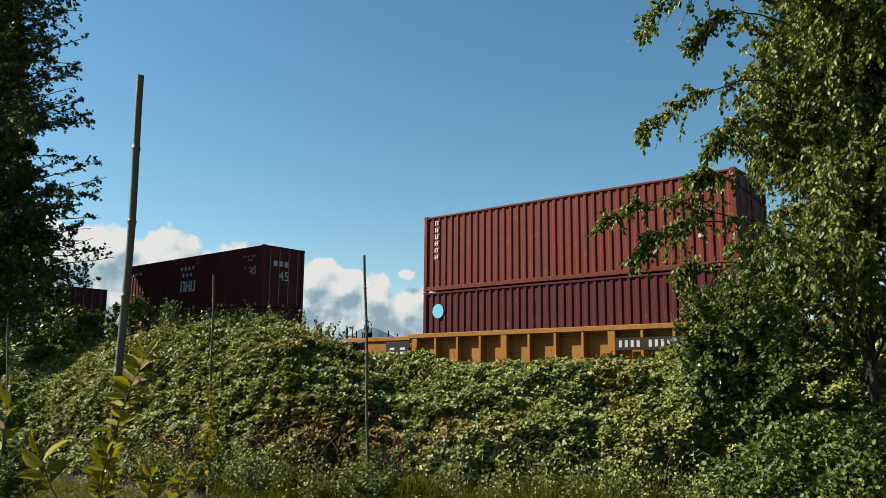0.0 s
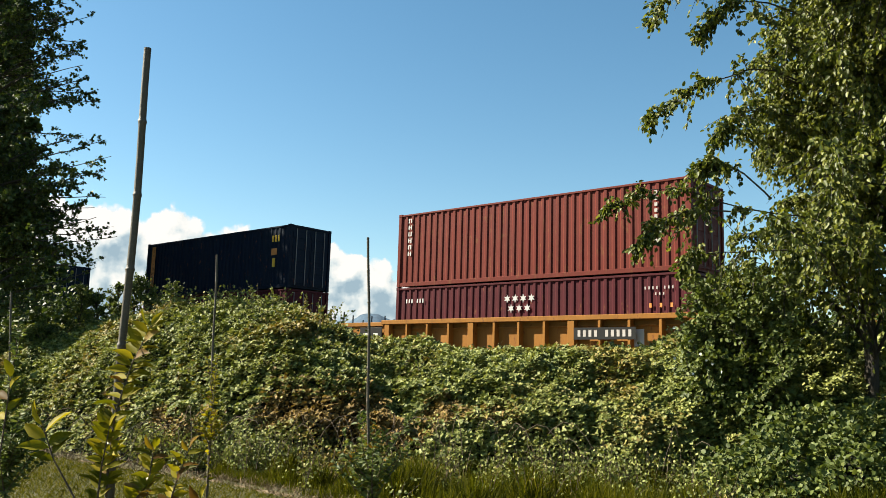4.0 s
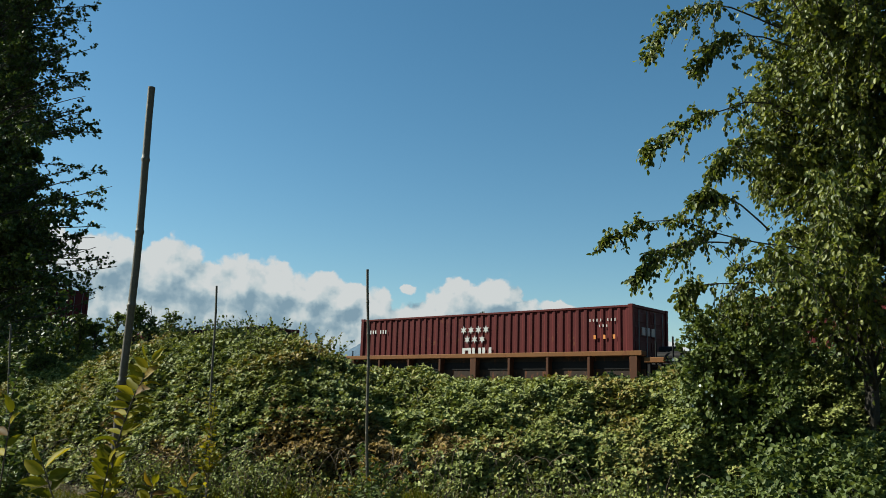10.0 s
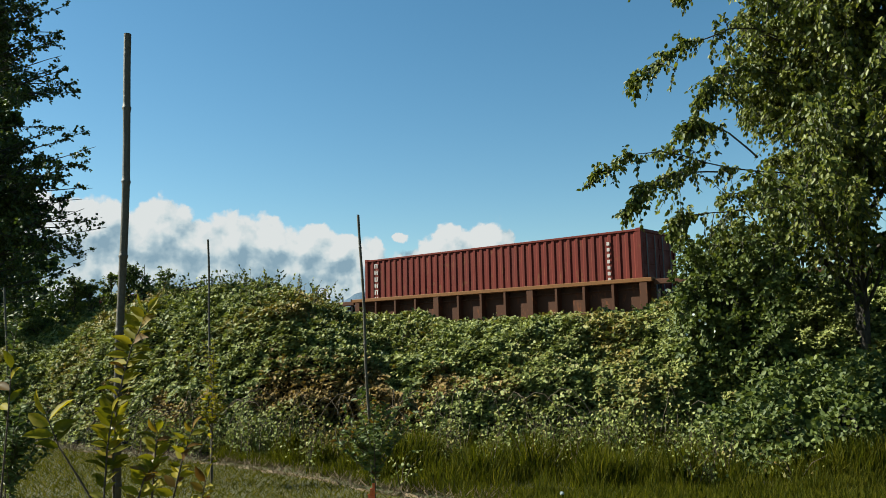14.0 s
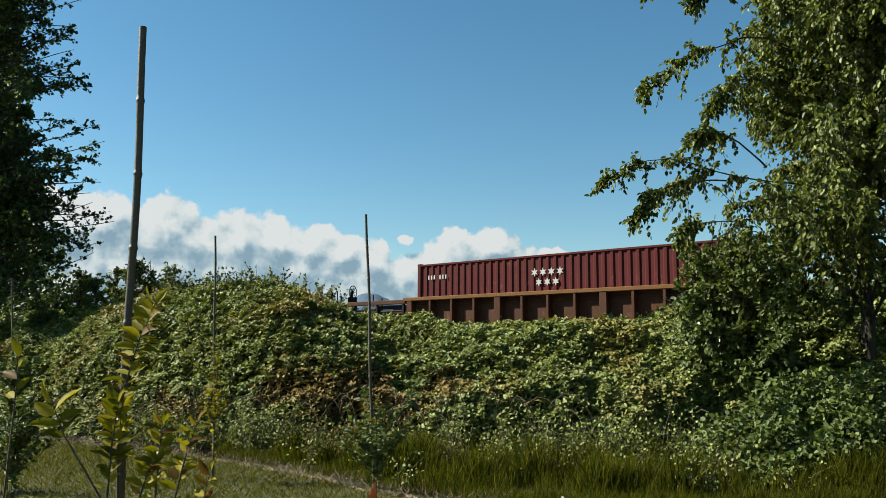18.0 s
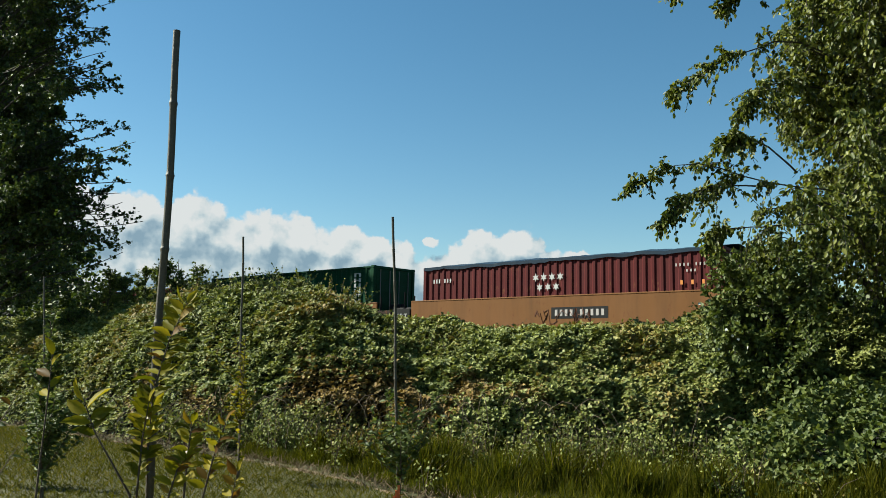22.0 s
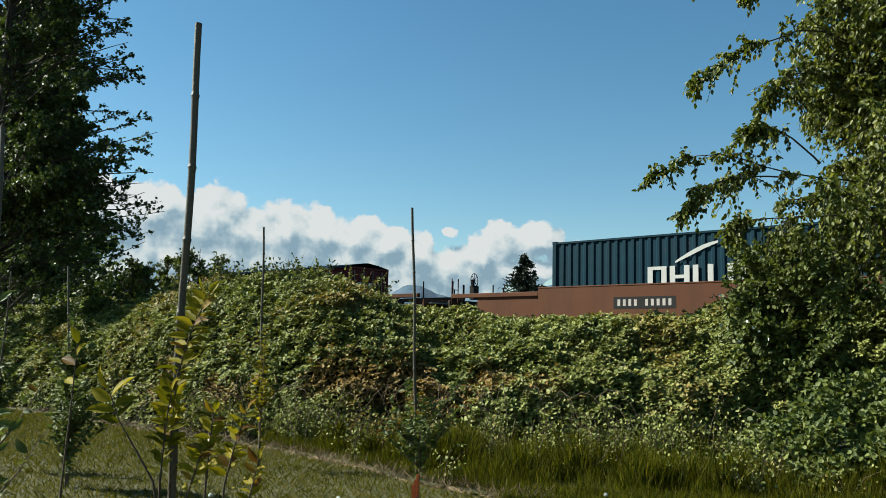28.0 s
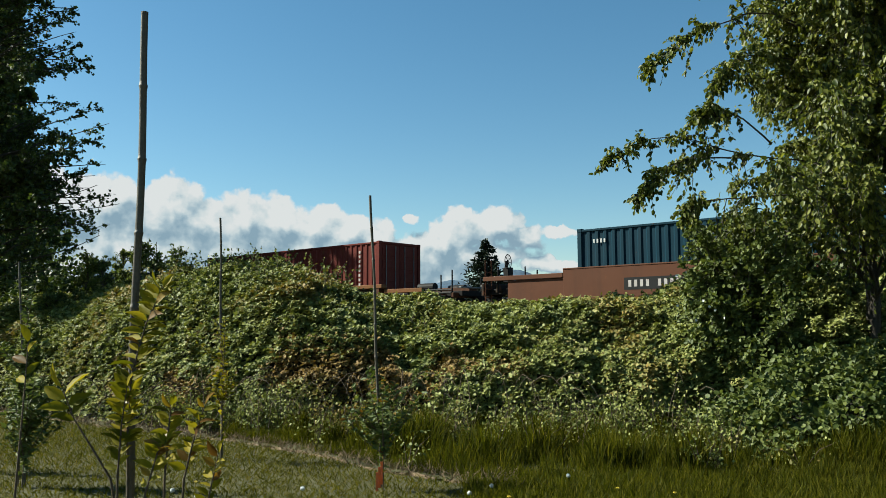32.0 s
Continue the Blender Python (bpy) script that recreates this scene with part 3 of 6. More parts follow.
def container(colour, h, marks, text):
    """A forty foot box: frame, corrugated walls, doors with lock rods, castings and markings. x runs ahead, +y faces the garden."""
    mat = PAINTS[colour]
    ob = new("shipping_container")
    L, W = C_LEN, C_W
    for sx in (-1, 1):
        for sy in (-1, 1):
            sub("corner_post", ("corner_post", h), lambda: boxes((-0.08, 0.08, -0.07, 0.07, 0.11, h - 0.11), bev=0.012), mat, ob, pose(sx * (L / 2 - 0.08), sy * (W / 2 - 0.07), 0))
            for z in (0.0, h - 0.118):
                sub("corner_casting", "corner_casting", lambda: boxes((-0.09, 0.09, -0.085, 0.085, 0, 0.118), bev=0.012), mat, ob, pose(sx * (L / 2 - 0.086), sy * (W / 2 - 0.08), z))
    for sy in (-1, 1):
        sub("side_wall", ("side_wall", h), lambda: corrugated(L - 0.3, h - 0.25), mat, ob, pose(0, sy * (W / 2 - 0.025), 0.15, 0, 0, 0 if sy > 0 else 180))
        sub("top_rail", "top_rail", lambda: boxes((-L / 2 + 0.16, L / 2 - 0.16, -0.03, 0.03, 0, 0.07), bev=0.008), mat, ob, pose(0, sy * (W / 2 - 0.035), h - 0.1))
        sub("bottom_rail", "bottom_rail", lambda: boxes((-L / 2 + 0.16, L / 2 - 0.16, -0.03, 0.03, 0, 0.15), bev=0.008), mat, ob, pose(0, sy * (W / 2 - 0.04), 0.02))
    sub("roof_panel", "roof_panel", lambda: boxes((-L / 2 + 0.1, L / 2 - 0.1, -W / 2 + 0.06, W / 2 - 0.06, -0.03, 0.0)), mat, ob, pose(0, 0, h - 0.035))
    sub("floor_panel", "floor_panel", lambda: boxes((-L / 2 + 0.1, L / 2 - 0.1, -W / 2 + 0.08, W / 2 - 0.08, 0, 0.1)), mat, ob, pose(0, 0, 0.05))
    sub("front_wall", ("front_wall", h), lambda: corrugated(W - 0.26, h - 0.2, 0.045, 0.25), mat, ob, pose(L / 2 - 0.04, 0, 0.1, 0, 0, -90))
    for sx in (-1, 1):
        sub("end_header", "end_header", lambda: boxes((-0.05, 0.05, -W / 2 + 0.15, W / 2 - 0.15, 0, 0.1), bev=0.01), mat, ob, pose(sx * (L / 2 - 0.06), 0, h - 0.112))
    for sy in (-1, 1):
        door = sub("door", ("door", h), lambda: door_leaf(W / 2 - 0.15, h - 0.26), mat, ob, pose(-L / 2 + 0.05, sy * (W / 4 - 0.068), 0.14, 0, 0, 90))
        for k in (-1, 1):
            bar = sub("lock_rod", ("lock_rod", h), lambda: rod(bmesh.new(), (0, 0, 0.02), (0, 0, h - 0.3), 0.018, None, 6), M_RODS, door, pose(k * 0.27, 0.045, 0))
    box_text(ob, h, marks, text)
    return tagged(ob, text, "container")


M_RODS = paint("worn_galvanised_rods", (0.2, 0.2, 0.2), rust_amount=0.4)
FACE = C_W / 2 + 0.002


def panel(parent, name, x0, x1, z0, z1, mat, y=FACE, slant=0.0):
    """A flat painted mark on the side that faces the garden."""
    bm = boxes((x0, x1, y - 0.003, y, z0, z1))
    return part(name, bm, mat, parent)


def hollow(parent, x0, x1, z0, z1, mat, y, k):
    """Two plain uprights and a cross bar, as large as a painted letter."""
    w, t = min((x1 - x0) * 0.3, 0.18), min((z1 - z0) * 0.16, 0.14)
    zc = (z1 - t, (z0 + z1 - t) / 2, z0, (z0 + z1 - t) / 2)[k % 4]
    bm = boxes((x0, x0 + w, y - 0.003, y, z0, z1), (x1 - w, x1, y - 0.003, y, z0, z1), (x0 + w, x1 - w, y - 0.003, y, zc, zc + t))
    return part("letter_shape", bm, mat, parent)


def blocks(parent, x_left, z, n, w, h, gap, mat, skip=(), y=FACE):
    """A row of plain shapes as wide and tall as painted letters, from ahead to behind."""
    for i in range(n):
        if i in skip:
            continue
        x1 = x_left - i * (w + gap)
        if h > 0.5:
            hollow(parent, x1 - w, x1, z, z + h, mat, y, i)
        else:
            panel(parent, "marking_bar", x1 - w, x1, z, z + h, mat, y)


def column(parent, x, z_top, n, w, h, gap, mat):
    for i in range(n):
        z1 = z_top - i * (h + gap)
        if min(w, h) >= 0.15:
            hollow(parent, x - w, x, z1 - h, z1, mat, FACE, i)
            continue
        panel(parent, "marking_bar", x - w, x, z1 - h, z1, mat)


def star(parent, x, z, r, mat):
    bm = bmesh.new()
    ring = [bm.verts.new((x + (r if k % 2 == 0 else r * 0.45) * math.sin(k * math.pi / 6), FACE, z + (r if k % 2 == 0 else r * 0.45) * math.cos(k * math.pi / 6))) for k in range(12)]
    f = bm.faces.new(ring)
    out = bmesh.ops.extrude_face_region(bm, geom=[f])
    bmesh.ops.translate(bm, verts=[g for g in out["geom"] if isinstance(g, bmesh.types.BMVert)], vec=(0, -0.003, 0))
    part("star_marking", bm, mat, parent)


def tail_codes(ob, h, extra=None):
    """Small code lines near the rear end."""
    x = -C_LEN / 2 + 1.55
    blocks(ob, x, h - 0.52, 8, 0.042, 0.09, 0.088, M_CODE, (4,))
    blocks(ob, x - 0.35, h - 0.7, 3, 0.042, 0.08, 0.088, M_CODE)
    if extra:
        blocks(ob, x - 0.15, h - 1.08, 3, 0.08, 0.13, 0.27, extra)


def box_text(ob, h, marks, text):
    """Painted names and signs as plain bars and shapes."""
    if marks == "seven_stars":
        for i in range(4):
            star(ob, 0.7 - i * 0.34, h - 0.62, 0.15, M_WHITE)
        for i in range(3):
            star(ob, 0.53 - i * 0.34, h - 0.96, 0.145, M_WHITE)
        blocks(ob, 0.74, h - 1.82, 3, 0.4, 0.56, 0.06, M_WHITE)
        blocks(ob, C_LEN / 2 - 0.55, h - 0.62, 7, 0.06, 0.15, 0.08, M_WHITE, (3,))
        tail_codes(ob, h, M_ORANGEMARK)
        for yb in (0.52, 0.2, -0.12):
            part("end_marking", boxes((-C_LEN / 2 - 0.002, -C_LEN / 2 + 0.025, yb - 0.13, yb + 0.1, h - 0.95, h - 0.69), bev=0.01), M_CODE, ob)
    elif marks == "long_name":
        blocks(ob, 3.2, h - 1.9, 14, 0.34, 0.94, 0.12, M_WHITE, (5,))
        column(ob, C_LEN / 2 - 0.45, h - 0.5, 5, 0.2, 0.2, 0.1, M_CODE)
        tail_codes(ob, h)
        blocks(ob, -C_LEN / 2 + 1.45, h - 1.12, 2, 0.14, 0.16, 0.3, M_ORANGEMARK)
    elif marks == "tall_column":
        column(ob, C_LEN / 2 - 0.55, h - 0.22, 6, 0.17, 0.17, 0.09, M_WHITE)
        column(ob, -C_LEN / 2 + 1.2, h - 0.35, 9, 0.1, 0.11, 0.08, M_CODE)
    elif marks == "short_column":
        column(ob, C_LEN / 2 - 0.5, h - 0.3, 5, 0.12, 0.15, 0.08, M_WHITE)
        blocks(ob, -C_LEN / 2 + 1.6, h - 0.4, 5, 0.055, 0.09, 0.07, M_CODE)
        blocks(ob, -C_LEN / 2 + 1.7, h - 1.1, 2, 0.2, 0.18, 0.03, M_YELLOWMARK)
    elif marks == "orange_column":
        panel(ob, "marking_panel", C_LEN / 2 - 0.85, C_LEN / 2 - 0.5, 0.45, h - 0.2, M_ORANGEMARK)
        column(ob, C_LEN / 2 - 0.58, h - 0.35, 8, 0.2, 0.16, 0.08, PAINTS["navy"])
        blocks(ob, -C_LEN / 2 + 1.3, h - 0.75, 3, 0.12, 0.3, 0.1, M_YELLOWMARK)
        panel(ob, "marking_bar", -C_LEN / 2 + 0.9, -C_LEN / 2 + 1.3, h - 1.35, h - 1.05, M_ORANGEMARK)
        panel(ob, "marking_bar", -C_LEN / 2 + 1.0, -C_LEN / 2 + 1.2, h - 1.9, h - 1.5, M_YELLOWMARK)
    elif marks == "blue_disc":
        bm = bmesh.new()
        bmesh.ops.create_cone(bm, cap_ends=True, segments=24, radius1=0.27, radius2=0.27, depth=0.004, matrix=pose(C_LEN / 2 - 0.75, FACE - 0.001, h - 0.75, 90))
        part("round_sign", bm, M_CYANMARK, ob, "light blue round sign")
        column(ob, C_LEN / 2 - 0.7, h - 0.62, 1, 0.12, 0.3, 0, M_WHITE)
    elif marks in ("swoosh_name", "low_name"):
        tall, rise, low = (0.68, 0.55, 0.93) if marks == "swoosh_name" else (0.62, 0.42, 0.74)
        blocks(ob, 2.38, 1.17, 3, 0.66, tall, 0.11, M_WHITE)
        blocks(ob, -0.26, 1.17, 3, 0.57, tall, 0.1, M_WHITE)
        bm = bmesh.new()
        pts = [(1.42 - 1.4 * k / 8, h - low + rise * math.sin(k / 8 * 1.45)) for k in range(9)]
        lo = [bm.verts.new((x, FACE, z - 0.11 * math.sin(math.pi * (0.1 + 0.8 * k / 8)))) for k, (x, z) in enumerate(pts)]
        hi = [bm.verts.new((x, FACE, z + 0.03)) for x, z in pts]
        for k in range(8):
            bm.faces.new((lo[k], lo[k + 1], hi[k + 1], hi[k]))
        part("swoosh_marking", bm, M_WHITE, ob, "white curved stroke")
        column(ob, -C_LEN / 2 + 0.95, h - 0.45, 3, 0.22, 0.26, 0.12, M_WHITE)
        tail_codes(ob, h)
    elif marks == "white_band":
        panel(ob, "marking_panel", -0.04, 2.52, 1.05, 1.98, M_WHITE, FACE)
        panel(ob, "marking_panel", -2.68, -0.06, 1.05, 1.98, M_WHITE, FACE)
        blocks(ob, 2.4, 1.16, 3, 0.7, 0.66, 0.1, M_REDMARK, y=FACE + 0.004)
        blocks(ob, -0.16, 1.16, 3, 0.7, 0.66, 0.1, PAINTS["navy"], y=FACE + 0.004)
        column(ob, -C_LEN / 2 + 1.25, h - 0.2, 6, 0.2, 0.13, 0.07, M_CODE)
    elif marks == "round_badge":
        panel(ob, "marking_panel", 1.3, 1.85, 1.1, 1.85, M_REDMARK)
        panel(ob, "marking_panel", 1.75, 2.2, 1.1, 1.7, PAINTS["dkgreen"], FACE + 0.004)
        blocks(ob, 0.98, 1.12, 3, 0.62, 0.63, 0.35, M_WHITE)
        blocks(ob, -C_LEN / 2 + 1.5, h - 0.5, 4, 0.09, 0.12, 0.08, M_WHITE)
    elif marks == "three_tiles":
        for i, c in enumerate((M_BLUEMARK, M_WHITE, M_BLUEMARK)):
            panel(ob, "tile_marking", C_LEN / 2 - 1.05 - i * 0.36, C_LEN / 2 - 0.7 - i * 0.36, h - 0.95, h - 0.42, c)
            panel(ob, "marking_bar", C_LEN / 2 - 0.95 - i * 0.36, C_LEN / 2 - 0.8 - i * 0.36, h - 0.85, h - 0.52, M_BLUEMARK if i == 1 else M_WHITE, FACE + 0.004)
        column(ob, -C_LEN / 2 + 1.35, h - 0.2, 7, 0.26, 0.14, 0.09, M_WHITE)
    elif marks == "wide_letters":
        blocks(ob, 3.5, 1.3, 4, 0.65, 0.58, 1.49, M_WHITE)
        column(ob, -C_LEN / 2 + 1.2, h - 0.3, 6, 0.42, 0.16, 0.06, M_WHITE)
    elif marks == "star_square":
        panel(ob, "marking_panel", 2.9, 4.74, 1.1, h - 0.14, M_CYANMARK)
        star(ob, 3.85, 1.75, 0.5, M_WHITE)
        blocks(ob, 2.6, h - 1.5, 6, 0.55, 0.8, 0.22, PAINTS["navy"])
    elif marks == "rear_codes":
        tail_codes(ob, h, M_ORANGEMARK)
    elif marks == "plain_white":
        column(ob, -C_LEN / 2 + 0.75, h - 0.25, 6, 0.12, 0.17, 0.09, M_CODE)
        blocks(ob, C_LEN / 2 - 0.6, h - 0.5, 4, 0.06, 0.13, 0.07, M_WHITE)


def text_mark(parent, words, x, z, size, mat, y):
    cu = bpy.data.curves.new("stencil", "FONT")
    cu.body, cu.size, cu.extrude, cu.align_x = words, size, 0.002, "CENTER"
    tmp = bpy.data.objects.new("stencil", cu)
    scene.collection.objects.link(tmp)
    me = bpy.data.meshes.new_from_object(tmp.evaluated_get(bpy.context.evaluated_depsgraph_get()))
    bpy.data.objects.remove(tmp)
    ob = part("stencilled_number", me, mat, parent)
    if not me.materials:
        me.materials.append(mat)
    ob.matrix_basis = pose(x, y, z, 90, 0, 180)
    return ob


def rounded_panel(x0, x1, z0, z1):
    return boxes((x0, x1, -0.04, 0.0, z0, z1), bev=0.012)


def wheel():
    bm = bmesh.new()
    rod(bm, (0, -0.07, 0), (0, 0.07, 0), 0.42, None, 24)
    rod(bm, (0, 0.07, 0), (0, 0.1, 0), 0.46, None, 24)
    return bm


def truck(parent, x):
    t = sub("truck_frame", "truck_frame", lambda: boxes((-1.15, 1.15, 0.94, 1.06, 0.42, 0.66), (-1.15, 1.15, -1.06, -0.94, 0.42, 0.66), (-0.3, 0.3, -1.1, 1.1, 0.5, 0.72), (-0.35, 0.35, 0.92, 1.1, 0.2, 0.78), (-0.35, 0.35, -1.1, -0.92, 0.2, 0.78), bev=0.03), M_STEEL, parent, pose(x, 0, RAIL_Z - FLOOR_Z))
    for dx in (-0.88, 0.88):
        sub("axle", "axle", lambda: rod(bmesh.new(), (0, -0.95, 0), (0, 0.95, 0), 0.08), M_STEEL, t, pose(dx, 0, 0.42))
        for sy in (-1, 1):
            sub("wheel", "wheel", wheel, M_STEEL, t, pose(dx, sy * 0.75, 0.42, 0, 0, 0 if sy < 0 else 180))


def brake_gear(parent, x, mat):
    """Hand brake wheel on its stand, grab rails and a small ladder at a car's end."""
    bm = bmesh.new()
    for k in range(16):
        a, b = 2 * math.pi * k / 16, 2 * math.pi * (k + 1) / 16
        rod(bm, (0, 0.28 * math.cos(a), 0.28 * math.sin(a)), (0, 0.28 * math.cos(b), 0.28 * math.sin(b)), 0.016, None, 5)
    for k in range(4):
        a = math.pi * k / 4
        rod(bm, (0, 0.28 * math.cos(a), 0.28 * math.sin(a)), (0, -0.28 * math.cos(a), -0.28 * math.sin(a)), 0.012, None, 5)
    w = part("brake_wheel", bm, M_STEEL, parent)
    w.matrix_basis = pose(x, 0.35, 1.75, 0, 0, 12)
    bm = boxes((x - 0.12, x + 0.12, 0.2, 0.5, 1.0, 1.55), (x + 0.03, x + 0.12, 0.3, 0.42, 1.5, 1.8), bev=0.02)
    part("brake_stand", bm, M_STEEL, parent)
    bm = bmesh.new()
    for y in (0.95, 1.3):
        rod(bm, (x + 0.3, y, 0.3), (x + 0.3, y, 1.78), 0.022, None, 6)
    for z in (0.45, 0.75, 1.05, 1.35):
        rod(bm, (x + 0.3, 0.95, z), (x + 0.3, 1.3, z), 0.016, None, 6)
    part("ladder", bm, mat, parent)


SIGNS = {-371.37: (("B", -0.9, 0.62, 0.3, M_GRAFFITI), ("40", 5.6, 0.35, 0.3, M_GRAFFITI)), -386.74: (("40", 5.7, 0.35, 0.3, M_GRAFFITI),), -417.2: (("40", 5.7, 0.4, 0.3, M_GRAFFITI),),
         -402.19: (("B", -2.8, 0.62, 0.3, M_GRAFFITI),), -432.25: (("A", 0.5, 0.62, 0.3, M_GRAFFITI),)}
RED_SHAPES = {-386.74: 2.75, -402.19: 2.5, -417.2: -0.8, -561.54: -1.6}      # front edge of a row of faded red shapes


def well_car(lead, kind, colour, ahead, behind, end_a, end_b, number_bars, text, signs=False, brake=True):
    """One well of a double stack car. ahead and behind: how far it reaches from its centre; end_a, end_b: whether a coupler is there."""
    mat = WELLS[colour]
    ob = new("well_car")
    top = {"ribbed": 1.31, "chord": 1.10, "plate": 1.27}[kind]
    half = 6.55
    for sy in (-1, 1):
        y = sy * (1.42 if kind == "plate" else 1.5)
        turn = 0 if sy > 0 else 180
        if kind == "plate":
            sub("side_plate", ("side_plate", kind), lambda: boxes((-half, half, -0.06, 0.0, -0.1, top), bev=0.015), mat, ob, pose(0, y, 0, 0, 0, turn))
            sub("top_lip", "top_lip", lambda: boxes((-half, half, -0.16, 0.012, 0, 0.05), bev=0.012), mat, ob, pose(0, y, top - 0.002, 0, 0, turn))
            sub("bottom_lip", "bottom_lip", lambda: boxes((-half, half, -0.06, 0.05, -0.06, 0.05), bev=0.012), mat, ob, pose(0, y, -0.1, 0, 0, turn))
        else:
            deep = 0.13 if kind == "ribbed" and colour not in ("yellow", "ochre") else 0.16 if kind == "ribbed" else 0.15
            sub("top_chord", ("top_chord", kind, deep), lambda: boxes((-half, half, -0.26, 0.04, -deep, 0), bev=0.014), WELLS["ochre"] if deep == 0.13 else mat, ob, pose(0, y, top, 0, 0, turn))
            low = mat if kind == "ribbed" else WELLS["dark"]
            sub("side_sheet", ("side_sheet", kind, deep), lambda: boxes((-half, half, -0.27, -0.23, -0.1, top - deep - 0.002)), low, ob, pose(0, y, 0, 0, 0, turn))
            if kind == "chord":
                sub("side_slot", "side_slot", lambda: boxes((-half, half, -0.228, -0.2, 0.55, 0.8)), M_STEEL, ob, pose(0, y, 0, 0, 0, turn))
            if kind == "ribbed":
                sub("side_ledge", ("side_ledge", deep), lambda: boxes((-half, half, -0.228, -0.13, top - deep - 0.19, top - deep - 0.16), bev=0.006), mat, ob, pose(0, y, 0, 0, 0, turn))
            n = 13 if kind == "ribbed" else 9
            for k in range(n):
                wide = k % 4 == 0
                sub("wide_rib" if wide else "rib", ("rib", kind, wide, deep), lambda: boxes((-0.13 if wide else -0.05, 0.13 if wide else 0.05, -0.23, 0.02, -0.1, top - deep), bev=0.01), WELLS["brown"] if kind == "chord" else mat, ob, pose(-half + 0.3 + k * (2 * half - 0.6) / (n - 1), y, 0, 0, 0, turn))
            sub("bottom_chord", "bottom_chord", lambda: boxes((-half, half, -0.26, 0.03, -0.16, 0.0), bev=0.014), low, ob, pose(0, y, -0.1, 0, 0, turn))
    sub("well_floor", "well_floor", lambda: boxes((-half, half, -1.25, 1.25, -0.14, -0.04)), M_STEEL, ob)
    for sx, reach, coupler in ((1, ahead, end_a), (-1, behind, end_b)):
        x0, x1 = half + 0.002, reach - (0.45 if coupler else 0.06)
        drop = 0.2 if kind == "chord" else 0.06 if kind != "plate" else 0.1 if colour == "redbrown" else 0.3
        key = ("end_deck", kind, round(x1, 2))
        sub("end_deck", key, lambda: boxes((x0, x1, -1.0, 1.0, 0.55, 0.75), bev=0.02), M_STEEL, ob, pose(0, 0, 0, 0, 0, 0 if sx > 0 else 180))
        for sy in (-1, 1):
            sub("end_sill", ("end_sill", kind, drop, round(x1, 2)), lambda: boxes((x0, x0 + (x1 - x0) * (0.9 if kind != "chord" else 0.55), -0.08, 0.08, top - drop - 0.16, top - drop), bev=0.015), mat if kind != "plate" or colour == "redbrown" else WELLS["dark"], ob, pose(0, sy * 1.34, 0, 0, 0, 0 if sx > 0 else 180))
            if colour in ("yellow", "redbrown") or kind == "plate":
                sub("end_sheet", ("end_sheet", kind, drop, round(x1, 2)), lambda: boxes((x0, x0 + (x1 - x0) * 0.62, -0.02, 0.02, 0.25, top - drop - 0.165), bev=0.01), mat if colour in ("yellow", "redbrown") else WELLS["dark"], ob, pose(0, sy * 1.33, 0, 0, 0, 0 if sx > 0 else 180))
            else:
                for k in range(3):
                    sub("end_post", ("end_post", kind, drop), lambda: boxes((-0.05, 0.05, -0.05, 0.05, 0.3, top - drop - 0.165), bev=0.012), M_STEEL, ob, pose(sx * (x0 + 0.15 + k * (x1 - x0) * 0.3), sy * 1.33, 0))
                for k in range(2):
                    sub("brake_pipe", ("brake_pipe", round(x1, 2), k), lambda: rod(bmesh.new(), (x0 + 0.05, 0, 0), (x1 - 0.3, 0, 0.06 - 0.12 * k), 0.035, None, 8), M_STEEL, ob, pose(0, sy * 1.28, 0.62 + 0.22 * k, 0, 0, 0 if sx > 0 else 180))
                sub("air_tank", "air_tank", lambda: rod(bmesh.new(), (-0.4, 0, 0), (0.4, 0, 0), 0.16, None, 14), M_STEEL, ob, pose(sx * (x0 + x1) / 2, sy * 0.9, 0.93))
        bm = boxes((x1 - 0.32, x1 - 0.2, -1.3, 1.3, 0.5, top - drop - 0.22), (x1 - 0.9, x1 - 0.8, -1.25, 1.25, 0.6, top - drop - 0.25), (x0 + 0.1, x1 - 0.3, -0.25, 0.25, 0.6, 0.92), bev=0.02)
        eb = part("end_beam", bm, WELLS["dark"] if kind == "plate" else WELLS["brown"], ob)
        eb.matrix_basis = pose(0, 0, 0, 0, 0, 0 if sx > 0 else 180)
        if kind == "ribbed" and colour == "yellow":
            dx = half + 0.6
            blk = sub("load_board", "load_board", lambda: rounded_panel(-0.62, 0.62, -0.36, 0.32), M_BLACKMARK, ob, pose(sx * dx, 1.5, 0.72, 0, 0, 0), "black stencil board")
            for k in range(2):
                for j in range(2):
                    panel(blk, "stencil_bar", -0.4 + k * 0.55, -0.15 + k * 0.55, 0.02 - j * 0.16, 0.1 - j * 0.16, M_WHITE, 0.003)
        elif kind == "plate" and not coupler and sx > 0:
            blk = sub("load_board", "load_board_plate", lambda: rounded_panel(-0.48, 0.48, -0.3, 0.3), M_BLACKMARK, ob, pose(sx * (half + 0.5), 1.455, 0.72, 0, 0, 0), "black board with stencilled load limit")
            text_mark(blk, "125 T", 0.0, -0.09, 0.28, M_WHITE, 0.006)
        for k in range(2):
            for sy in (-1, 1):
                sub("grab_rail", ("grab_rail", kind, k), lambda: rod(bmesh.new(), (0, 0, 0.6), (0, 0, top + 0.42 - 0.16 * k), 0.028, None, 6), M_STEEL, ob, pose(sx * (x1 - 0.35 - 0.55 * k), sy * 1.2, 0))
